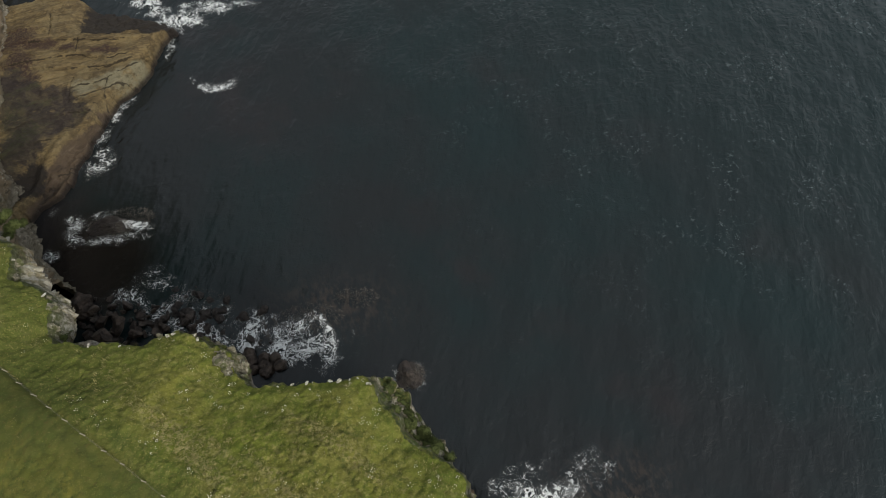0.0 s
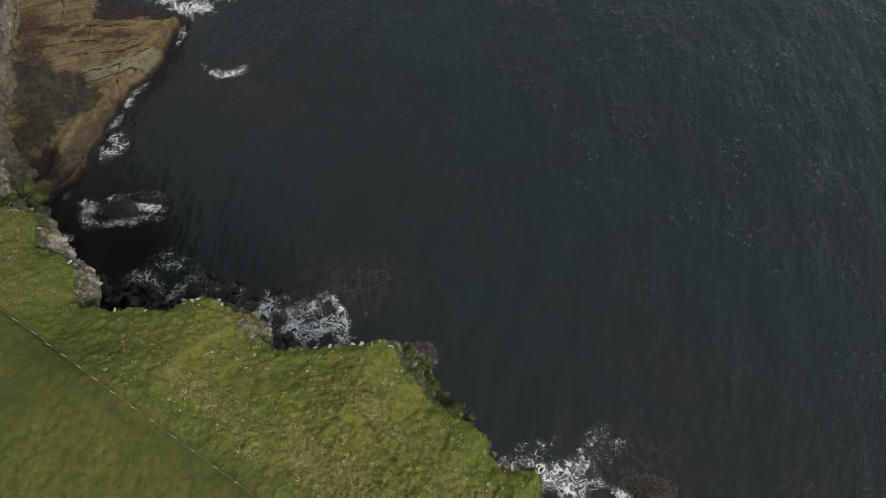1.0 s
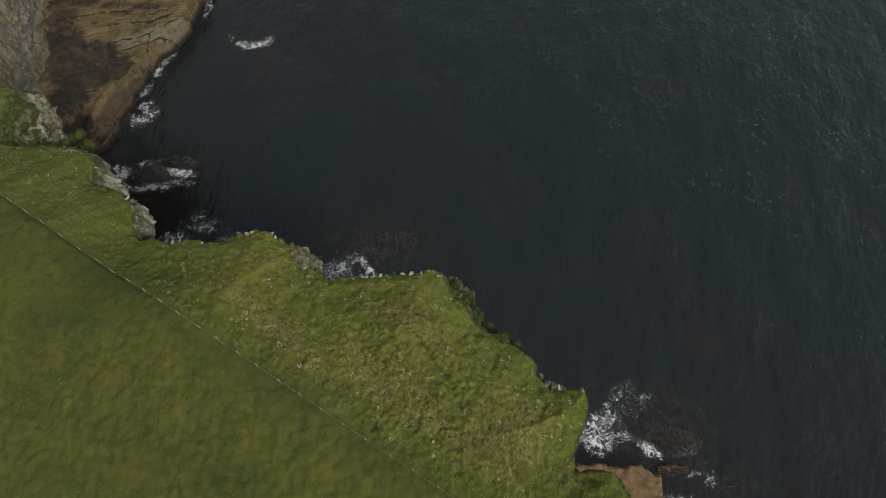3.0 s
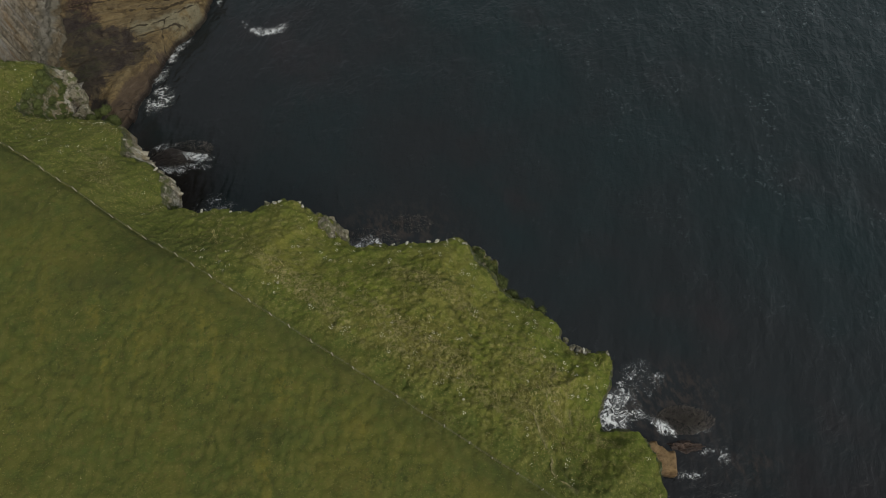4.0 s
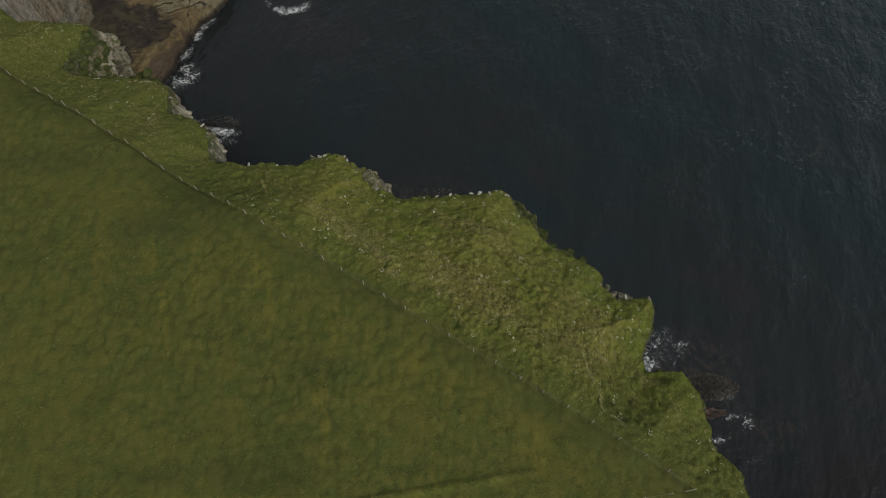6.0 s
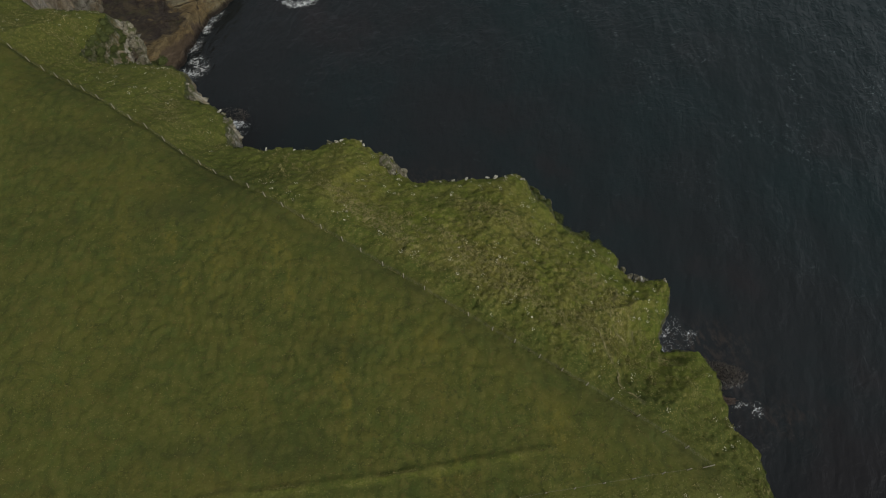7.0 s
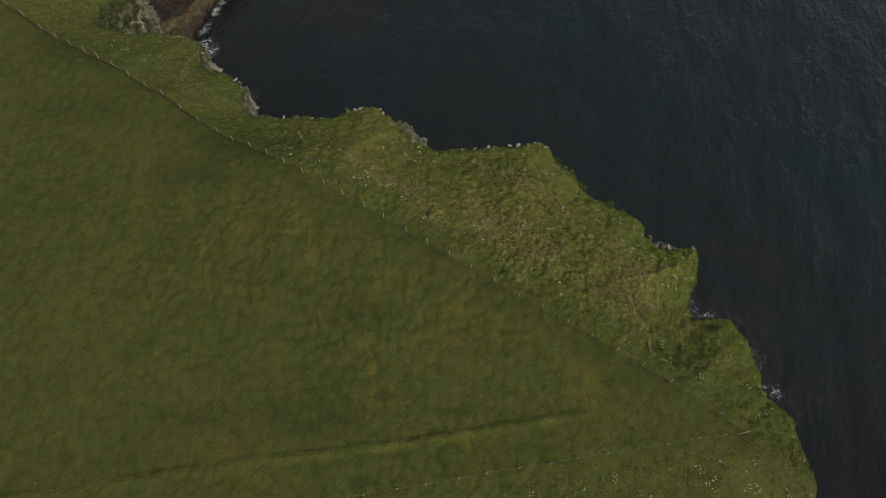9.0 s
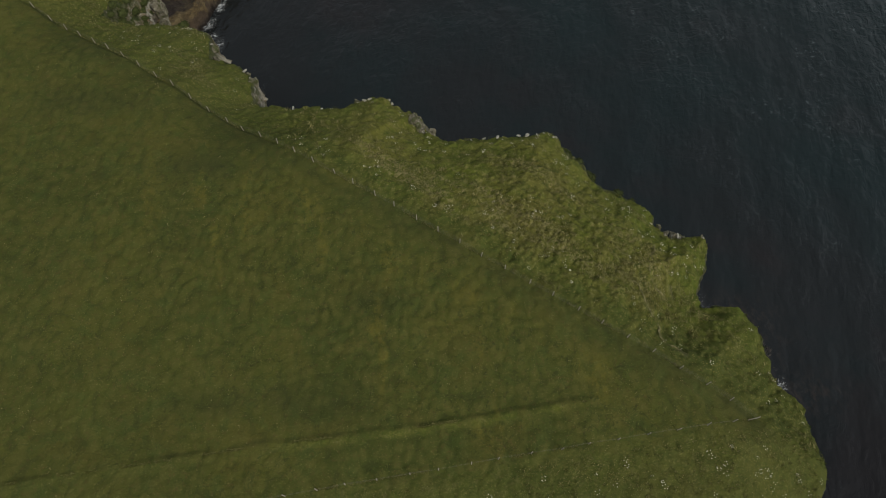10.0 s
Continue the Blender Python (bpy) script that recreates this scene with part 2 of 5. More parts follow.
class Graph:
    """Short hand for shader nodes."""

    def __init__(self, name):
        self.mat, self.n, self.l, self.bsdf = material(name)
        self.geo = self.n.new("ShaderNodeNewGeometry")
        self.pos = self.geo.outputs["Position"]

    def link(self, a, b):
        if hasattr(a, "is_linked"):
            self.l.new(a, b)
        else:
            b.default_value = a

    def scaled(self, sx, sy, sz, turn=0.0):
        """Stretched coordinates, turned counter-clockwise."""
        m = self.n.new("ShaderNodeMapping")
        m.vector_type = "TEXTURE"
        m.inputs["Scale"].default_value = (1 / sx, 1 / sy, 1 / sz)
        m.inputs["Rotation"].default_value = (0, 0, radians(turn))
        self.l.new(self.pos, m.inputs["Vector"])
        return m.outputs[0]

    def noise(self, scale, detail=4.0, rough=0.55, vector=None, distort=0.0):
        t = self.n.new("ShaderNodeTexNoise")
        t.inputs["Scale"].default_value, t.inputs["Detail"].default_value = scale, detail
        t.inputs["Roughness"].default_value, t.inputs["Distortion"].default_value = rough, distort
        self.l.new(vector or self.pos, t.inputs["Vector"])
        return t.outputs["Fac"]

    def step(self, value, lo, hi, to_lo=0.0, to_hi=1.0):
        t = self.n.new("ShaderNodeMapRange")
        t.interpolation_type = "SMOOTHSTEP"
        self.link(value, t.inputs["Value"])
        for key, v in (("From Min", lo), ("From Max", hi), ("To Min", to_lo), ("To Max", to_hi)):
            t.inputs[key].default_value = v
        return t.outputs[0]

    def math(self, op, a, b=0.0):
        t = self.n.new("ShaderNodeMath")
        t.operation = op
        self.link(a, t.inputs[0])
        self.link(b, t.inputs[1])
        return t.outputs[0]

    def mix(self, fac, a, b, mode="MIX"):
        t = self.n.new("ShaderNodeMix")
        t.data_type, t.blend_type = "RGBA", mode
        self.link(fac, t.inputs[0])
        for v, sock in ((a, t.inputs[6]), (b, t.inputs[7])):
            if isinstance(v, tuple):
                sock.default_value = (*v, 1.0)
            else:
                self.l.new(v, sock)
        return t.outputs[2]

    def axis(self, which, source=None):
        t = self.n.new("ShaderNodeSeparateXYZ")
        self.l.new(source or self.pos, t.inputs[0])
        return t.outputs[which]

    def attribute(self, name):
        t = self.n.new("ShaderNodeAttribute")
        t.attribute_name = name
        return t.outputs["Fac"]

    def bump(self, height, strength=0.5, distance=0.1, below=None):
        t = self.n.new("ShaderNodeBump")
        t.inputs["Strength"].default_value, t.inputs["Distance"].default_value = strength, distance
        self.l.new(height, t.inputs["Height"])
        if below:
            self.l.new(below, t.inputs["Normal"])
        return t.outputs[0]

    def finish(self, color, rough=0.9, normal=None, specular=0.3):
        if isinstance(color, tuple):
            self.bsdf.inputs["Base Color"].default_value = (*color, 1)
        else:
            self.l.new(color, self.bsdf.inputs["Base Color"])
        self.link(rough, self.bsdf.inputs["Roughness"])
        self.bsdf.inputs["Specular IOR Level"].default_value = specular
        if normal:
            self.l.new(normal, self.bsdf.inputs["Normal"])
        return self.mat


def turf_material():
    g = Graph("turf")
    sea = g.attribute("seaward")
    worn = g.attribute("worn")
    big, mid, fine = g.noise(0.09, 4), g.noise(0.45, 5, 0.6), g.noise(3.5, 6, 0.65)
    streak = g.noise(1.0, 4, 0.6, g.scaled(0.9, 0.22, 0.5, -20))
    # grazed field: olive green, softly mottled, yellower in faint rows and on the mounds' painted lit tops
    field = g.mix(g.step(big, 0.35, 0.65), (0.056, 0.068, 0.014), (0.082, 0.087, 0.017))
    field = g.mix(g.step(mid, 0.45, 0.7, 0, 0.45), field, (0.096, 0.088, 0.021))
    field = g.mix(g.step(streak, 0.50, 0.70, 0, 0.35), field, (0.046, 0.062, 0.015))
    # mounds: lit tops and the shade between them put into the colour
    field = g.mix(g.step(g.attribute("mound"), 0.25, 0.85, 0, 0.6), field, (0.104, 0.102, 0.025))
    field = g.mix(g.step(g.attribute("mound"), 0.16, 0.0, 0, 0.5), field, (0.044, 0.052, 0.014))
    field = g.mix(g.step(g.noise(0.23, 3), 0.50, 0.66, 0, 0.3), field, (0.094, 0.082, 0.018))
    rows = g.math("MULTIPLY", g.attribute("rows"), g.step(g.noise(1.0, 4, 0.6, g.scaled(0.42, 0.10, 0.3, 4), 0.4), 0.50, 0.66, 0, 0.8))
    field = g.mix(g.math("MULTIPLY", rows, g.step(g.noise(1.6, 5, 0.65), 0.40, 0.62, 0.15, 0.85)), field, (0.142, 0.124, 0.022))
    field = g.mix(g.step(g.noise(2.4, 5, 0.65), 0.56, 0.68, 0, 0.35), field, (0.118, 0.108, 0.027))
    seam = g.math("ABSOLUTE", g.math("SUBTRACT", g.noise(0.85, 4, 0.6, None, 0.6), 0.5))
    field = g.mix(g.math("MULTIPLY", g.step(seam, 0.022, 0.0, 0, 0.6), g.step(g.noise(0.3, 3), 0.42, 0.58)), field, (0.032, 0.040, 0.012))
    field = g.mix(g.math("MULTIPLY", g.attribute("far"), 0.15), field, (0.046, 0.053, 0.012))
    # ungrazed strip: green and olive with straw
    tuft, tone, band = g.attribute("tuft"), g.attribute("tone"), g.attribute("band")
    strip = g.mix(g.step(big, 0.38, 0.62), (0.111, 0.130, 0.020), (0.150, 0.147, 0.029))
    strip = g.mix(g.step(mid, 0.44, 0.66, 0, 0.7), strip, (0.125, 0.120, 0.029))
    strip = g.mix(g.step(g.noise(0.62, 5, 0.6), 0.50, 0.66, 0, 0.6), strip, (0.079, 0.107, 0.017))
    strip = g.mix(g.math("MULTIPLY", g.attribute("rust"), g.step(g.noise(0.7, 5, 0.65), 0.35, 0.6, 0, 0.9)), strip, (0.090, 0.074, 0.022))
    strip = g.mix(g.step(g.noise(1.5, 5, 0.65, None, 0.5), 0.54, 0.66, 0, 0.55), strip, (0.050, 0.074, 0.013))
    strip = g.mix(g.step(g.noise(1.9, 5, 0.65, g.scaled(1, 1.3, 1, 40), 0.4), 0.54, 0.66, 0, 0.6), strip, (0.198, 0.184, 0.048))
    # painted shade in the gaps between tussocks
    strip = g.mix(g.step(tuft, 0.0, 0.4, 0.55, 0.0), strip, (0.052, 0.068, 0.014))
    blotch = g.step(g.noise(3.6, 5, 0.65, None, 0.5), 0.46, 0.58)
    strip = g.mix(g.math("MULTIPLY", g.step(tone, 0.45, 0.9, 0, 0.8), blotch), strip, (0.202, 0.186, 0.061))
    strip = g.mix(g.math("MULTIPLY", g.math("MULTIPLY", g.step(band, 0.1, 0.9), 0.9), blotch), strip, (0.258, 0.224, 0.099))
    strip = g.mix(g.math("MULTIPLY", g.attribute("brink"), g.step(mid, 0.35, 0.6, 0.9, 0.3)), strip, (0.083, 0.107, 0.017))
    # painted shade in the hollows between hummocks
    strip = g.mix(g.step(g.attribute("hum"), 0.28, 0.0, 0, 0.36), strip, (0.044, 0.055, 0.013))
    strip = g.mix(g.math("MULTIPLY", g.attribute("hem"), g.step(mid, 0.32, 0.6, 0.9, 0.35)), strip, (0.057, 0.077, 0.016))
    strip = g.mix(g.math("MULTIPLY", g.attribute("far"), 0.68), strip, (0.059, 0.070, 0.017))
    strip = g.mix(g.step(fine, 0.48, 0.70, 0, 0.28), strip, (0.033, 0.044, 0.010))
    strip = g.mix(g.step(g.noise(6.0, 3, 0.6), 0.56, 0.66, 0, 0.7), strip, (0.198, 0.177, 0.055))
    field = g.mix(g.step(fine, 0.50, 0.72, 0, 0.25), field, (0.034, 0.043, 0.011))
    field = g.mix(g.step(g.noise(0.6, 4, 0.6), 0.50, 0.66, 0, 0.4), field, (0.054, 0.078, 0.017))
    field = g.mix(g.step(g.noise(2.7, 6, 0.7), 0.55, 0.66, 0, 0.5), field, (0.092, 0.066, 0.022))
    field = g.mix(g.step(g.noise(6.5, 4, 0.65), 0.58, 0.68, 0, 0.6), field, (0.165, 0.158, 0.048))
    # dark mottles among the rows stand in for the shade of small bumps
    field = g.mix(g.math("MULTIPLY", g.attribute("rows"), g.step(g.noise(1.9, 5, 0.65, g.scaled(1, 0.7, 1, -10)), 0.42, 0.34, 0, 0.55)), field, (0.032, 0.042, 0.012))
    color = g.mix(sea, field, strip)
    # rank grass, plus painted shade of cracks, ditch, bank and fence line
    color = g.mix(g.math("MULTIPLY", g.attribute("rank_shade"), g.step(mid, 0.3, 0.55, 0.4, 1.0)), color, (0.030, 0.038, 0.013))
    color = g.mix(g.math("MULTIPLY", worn, 0.9), color, (0.255, 0.235, 0.120))
    n = g.bump(g.math("MULTIPLY", g.noise(1.7, 5, 0.62, None, 0.4), g.math("ADD", 0.4, g.math("MULTIPLY", sea, 0.6))), 0.7, 0.40)
    n = g.bump(g.noise(5.0, 6, 0.7), 0.7, 0.12, n)
    n = g.bump(g.noise(18.0, 4, 0.7), 0.5, 0.04, n)
    return g.finish(color, 0.95, n, 0.15)


def crag_material():
    """Bedded grey-brown rock, cracked upright, with guano streaks, lichen, and turf that clings to the flats."""
    g = Graph("cliff_rock")
    up = g.axis(2, g.geo.outputs["Normal"])
    z = g.axis(2)
    bare = g.attribute("bare")
    beds = g.noise(1.0, 6, 0.65, g.scaled(0.35, 0.35, 0.8), 0.5)
    color = g.mix(g.step(beds, 0.38, 0.62), (0.165, 0.138, 0.096), (0.385, 0.330, 0.240))
    color = g.mix(g.step(g.noise(1.0, 5, 0.6, g.scaled(0.30, 0.30, 0.06)), 0.48, 0.60, 0, 0.75), color, (0.240, 0.150, 0.066))
    color = g.mix(g.step(g.noise(1.0, 5, 0.6, g.scaled(0.5, 0.5, 0.10)), 0.50, 0.60, 0, 0.75), color, (0.330, 0.315, 0.275))
    color = g.mix(g.step(g.noise(0.35, 5), 0.5, 0.68, 0, 0.6), color, (0.27, 0.205, 0.118))
    color = g.mix(g.step(g.noise(3.2, 8, 0.75), 0.50, 0.64, 0, 0.85), color, (0.050, 0.044, 0.034))
    color = g.mix(g.step(g.noise(1.5, 6, 0.7), 0.54, 0.68, 0, 0.55), color, (0.120, 0.118, 0.058))
    color = g.mix(g.math("MULTIPLY", bare, g.step(g.noise(0.9, 6, 0.65), 0.38, 0.58, 0.3, 0.9)), color, (0.420, 0.365, 0.230))
    color = g.mix(g.math("MULTIPLY", bare, g.step(g.noise(0.55, 7, 0.7), 0.50, 0.62, 0, 0.75)), color, (0.215, 0.205, 0.075))
    streaks = g.noise(1.0, 6, 0.65, g.scaled(1.7, 1.7, 0.22))
    white = g.math("MULTIPLY", g.step(g.math("ADD", g.math("MULTIPLY", streaks, 0.5), g.math("MULTIPLY", g.noise(2.6, 7, 0.75), 0.5)), 0.475, 0.56), g.step(g.noise(0.22, 3), 0.32, 0.48))
    white = g.math("MULTIPLY", g.math("MAXIMUM", white, g.math("MULTIPLY", bare, g.step(streaks, 0.50, 0.57, 0, 0.95))), g.step(z, 14, 30))
    color = g.mix(g.math("MULTIPLY", white, 0.8), color, (0.64, 0.61, 0.53))
    rift = g.step(g.noise(1.0, 6, 0.65, g.scaled(1.1, 1.1, 0.12)), 0.56, 0.64, 0, 0.7)
    color = g.mix(g.math("MULTIPLY", rift, bare), color, (0.050, 0.044, 0.034))
    wet = g.step(z, 5.0, 1.0)
    color = g.mix(g.math("MULTIPLY", wet, 0.75), color, (0.030, 0.024, 0.020))
    moss = g.math("MULTIPLY", g.step(z, 39.0, 43.5), g.step(g.noise(1.6, 6, 0.7), 0.42, 0.60, 0, 0.75))
    moss = g.math("MULTIPLY", moss, g.math("SUBTRACT", 1.0, g.math("MULTIPLY", bare, 0.6)))
    color = g.mix(moss, color, (0.105, 0.110, 0.034))
    free = g.math("SUBTRACT", 1.0, bare)
    top = g.math("MULTIPLY", g.step(z, 41.5, 44.5), free)
    color = g.mix(g.math("MULTIPLY", top, g.step(g.noise(2.2, 6, 0.7), 0.32, 0.52, 0.35, 0.95)), color, (0.058, 0.070, 0.020))
    green = g.math("MULTIPLY", g.step(g.math("ADD", up, g.math("MULTIPLY", g.math("SUBTRACT", g.noise(1.3, 5, 0.6), 0.5), 0.9)), 0.42, 0.62), g.step(z, 30.0, 38.0))
    green = g.math("MULTIPLY", green, free)
    turf = g.mix(g.step(g.noise(2.5, 5, 0.65), 0.4, 0.65), (0.035, 0.055, 0.012), (0.100, 0.105, 0.022))
    color = g.mix(green, color, turf)
    lichen = g.math("MULTIPLY", g.step(g.noise(2.0, 9, 0.78), 0.53, 0.60, 0, 0.75), g.math("MULTIPLY", g.step(z, 6.0, 20.0), g.math("ADD", 0.3, g.math("MULTIPLY", bare, 0.7))))
    color = g.mix(lichen, color, (0.400, 0.375, 0.290))
    color = g.mix(g.step(g.noise(1.7, 9, 0.78, g.scaled(1.0, 1.0, 0.55, 40)), 0.55, 0.63, 0, 0.7), color, (0.040, 0.036, 0.024))
    guano = g.math("MULTIPLY", g.step(g.noise(1.0, 7, 0.72, g.scaled(1.0, 1.0, 0.16)), 0.52, 0.58, 0, 0.9), g.math("MULTIPLY", bare, g.step(z, 10.0, 24.0)))
    color = g.mix(guano, color, (0.700, 0.650, 0.510))
    n = g.bump(beds, 0.7, 0.5)
    n = g.bump(g.noise(3.0, 9, 0.75), 1.0, 0.45, n)
    return g.finish(color, g.step(z, 0.5, 5.0, 0.35, 0.92), n, 0.3)


def strata_material():
    """The western wall: level beds, orange and pale grey, with guano on the ledges and moss higher up."""
    g = Graph("bedded_rock")
    z = g.math("ADD", g.axis(2), g.math("MULTIPLY", g.math("SUBTRACT", g.noise(0.16, 5, 0.6), 0.5), 6.0))
    lines = g.noise(1.0, 7, 0.68, g.scaled(0.10, 0.10, 0.9), 0.4)
    color = g.mix(g.step(lines, 0.36, 0.62), (0.119, 0.102, 0.076), (0.261, 0.234, 0.186))
    color = g.mix(g.math("MULTIPLY", g.step(z, 5.0, 6.2), g.step(z, 8.4, 7.4, 0, 0.8)), color, (0.221, 0.158, 0.094))
    color = g.mix(g.math("MULTIPLY", g.step(z, 7.6, 8.6), g.step(z, 11.6, 10.6, 0, 0.7)), color, (0.309, 0.293, 0.257))
    color = g.mix(g.math("MULTIPLY", g.step(z, 12.0, 13.0), g.step(z, 17.0, 15.8, 0, 0.8)), color, (0.274, 0.214, 0.136))
    color = g.mix(g.step(z, 17.0, 18.5, 0, 0.6), color, (0.150, 0.125, 0.094))
    white = g.math("MULTIPLY", g.step(g.noise(1.0, 8, 0.72, g.scaled(0.55, 0.55, 1.1), 0.5), 0.53, 0.60), g.step(g.noise(0.3, 4), 0.42, 0.56, 0.2, 0.85))
    color = g.mix(g.math("MULTIPLY", white, g.step(z, 22.0, 15.0, 0.25, 1.0)), color, (0.475, 0.439, 0.348))
    color = g.mix(g.step(g.noise(1.0, 8, 0.74, g.scaled(0.45, 0.45, 1.4), 0.4), 0.53, 0.61, 0, 0.85), color, (0.036, 0.030, 0.023))
    color = g.mix(g.math("MULTIPLY", g.step(z, 21.0, 26.0), g.step(g.noise(0.8, 7, 0.7), 0.44, 0.58, 0, 0.9)), color, (0.077, 0.077, 0.021))
    color = g.mix(g.step(g.noise(0.10, 4), 0.40, 0.60, 0.25, 0.65), color, (0.083, 0.075, 0.046))
    n = g.bump(lines, 0.8, 0.5)
    n = g.bump(g.noise(2.4, 9, 0.75), 1.0, 0.45, n)
    return g.finish(color, 0.9, n, 0.25)


def shelf_material():
    """Ochre sandstone shelf in thin beds, dark where weed and damp hold and in the hollow."""
    g = Graph("ochre_sandstone")
    z = g.axis(2)
    beds = g.noise(1.0, 7, 0.66, g.scaled(0.14, 0.85, 0.8, 22), 0.5)
    thin = g.noise(1.0, 5, 0.6, g.scaled(0.35, 2.6, 1.5, 22), 0.7)
    ragged = g.math("MULTIPLY", g.math("SUBTRACT", g.noise(0.55, 9, 0.72), 0.5), 1.7)
    speckle = g.noise(1.9, 8, 0.75)
    color = g.mix(g.step(beds, 0.36, 0.64), (0.087, 0.061, 0.028), (0.216, 0.158, 0.072))
    color = g.mix(g.step(g.noise(0.16, 5, 0.6), 0.46, 0.62, 0, 0.6), color, (0.189, 0.147, 0.075))
    color = g.mix(g.step(g.math("ADD", g.attribute("pale"), ragged), 0.30, 0.7, 0, 0.85), color, (0.221, 0.204, 0.131))
    color = g.mix(g.step(thin, 0.54, 0.66, 0, 0.6), color, (0.068, 0.051, 0.026))
    color = g.mix(g.step(thin, 0.44, 0.34, 0, 0.45), color, (0.206, 0.167, 0.092))
    color = g.mix(g.step(g.noise(0.33, 8, 0.72), 0.50, 0.64, 0, 0.6), color, (0.063, 0.045, 0.024))
    color = g.mix(g.step(g.noise(0.8, 8, 0.75, None, 0.6), 0.56, 0.66, 0, 0.5), color, (0.178, 0.145, 0.086))
    red = g.math("MULTIPLY", g.step(g.math("ADD", g.attribute("purple"), ragged), 0.30, 0.70), g.step(speckle, 0.40, 0.56, 0.45, 1.0))
    color = g.mix(red, color, (0.047, 0.027, 0.020))
    color = g.mix(g.step(g.math("ADD", g.attribute("rusty"), g.math("MULTIPLY", ragged, 0.6)), 0.35, 0.7, 0, 0.85), color, (0.075, 0.053, 0.037))
    slant = g.noise(1.0, 7, 0.68, g.scaled(0.16, 1.1, 1.0, 58), 0.4)
    color = g.mix(g.math("MULTIPLY", g.attribute("rusty"), g.step(slant, 0.50, 0.62, 0, 0.65)), color, (0.143, 0.110, 0.075))
    color = g.mix(g.math("MULTIPLY", g.attribute("rusty"), g.step(slant, 0.44, 0.34, 0, 0.75)), color, (0.037, 0.027, 0.019))
    color = g.mix(g.step(g.noise(2.6, 8, 0.75), 0.54, 0.68, 0, 0.6), color, (0.043, 0.032, 0.018))
    dim = g.mix(g.step(g.noise(0.8, 7, 0.7), 0.38, 0.64), (0.020, 0.015, 0.015), (0.047, 0.037, 0.030))
    dim = g.mix(g.step(g.noise(0.30, 7, 0.7, None, 0.5), 0.48, 0.62, 0, 0.85), dim, (0.080, 0.063, 0.037))
    dim = g.mix(g.step(g.noise(0.24, 6, 0.7, g.scaled(0.6, 1.5, 1.0, 40)), 0.54, 0.66, 0, 0.7), dim, (0.051, 0.051, 0.024))
    color = g.mix(g.step(g.math("ADD", g.attribute("olive"), ragged), 0.28, 0.62, 0, 0.94), color, dim)
    color = g.mix(g.math("MULTIPLY", g.attribute("algae"), g.step(speckle, 0.40, 0.60, 0, 0.8)), color, (0.030, 0.036, 0.012))
    color = g.mix(g.step(g.math("ADD", g.attribute("damp"), g.math("MULTIPLY", ragged, 0.7)), 0.38, 0.66, 0, 0.95), color, (0.018, 0.015, 0.013))
    # cracks, and thin shade under the bed edges, painted dark
    color = g.mix(g.step(g.math("ADD", g.attribute("bed"), g.math("MULTIPLY", g.math("SUBTRACT", speckle, 0.5), 0.8)), 0.12, 0.55, 0, 0.88), color, (0.023, 0.017, 0.010))
    color = g.mix(g.step(z, 1.9, 0.5, 0, 0.9), color, (0.019, 0.015, 0.013))
    n = g.bump(beds, 0.9, 0.5)
    n = g.bump(thin, 0.6, 0.25, n)
    n = g.bump(g.noise(1.8, 9, 0.75), 1.0, 0.5, n)
    return g.finish(color, g.step(z, 0.4, 3.0, 0.35, 0.85), n, 0.3)


def brown_rock_material(name, dark, light):
    g = Graph(name)
    z = g.axis(2)
    color = g.mix(g.step(g.noise(0.9, 6, 0.65), 0.35, 0.65), dark, light)
    color = g.mix(g.step(g.noise(4.0, 6, 0.7), 0.52, 0.72, 0, 0.8), color, tuple(0.35 * c for c in dark))
    color = g.mix(g.step(z, 1.2, 0.1, 0, 0.8), color, tuple(0.3 * c for c in dark))
    color = g.mix(g.step(g.noise(7.0, 5, 0.7), 0.5, 0.68, 0, 0.7), color, tuple(0.25 * c for c in dark))
    n = g.bump(g.noise(2.5, 8, 0.75), 1.0, 0.4)
    n = g.bump(g.noise(8.0, 6, 0.75), 0.8, 0.12, n)
    return g.finish(color, g.step(z, 0.2, 2.5, 0.3, 0.85), n, 0.35)


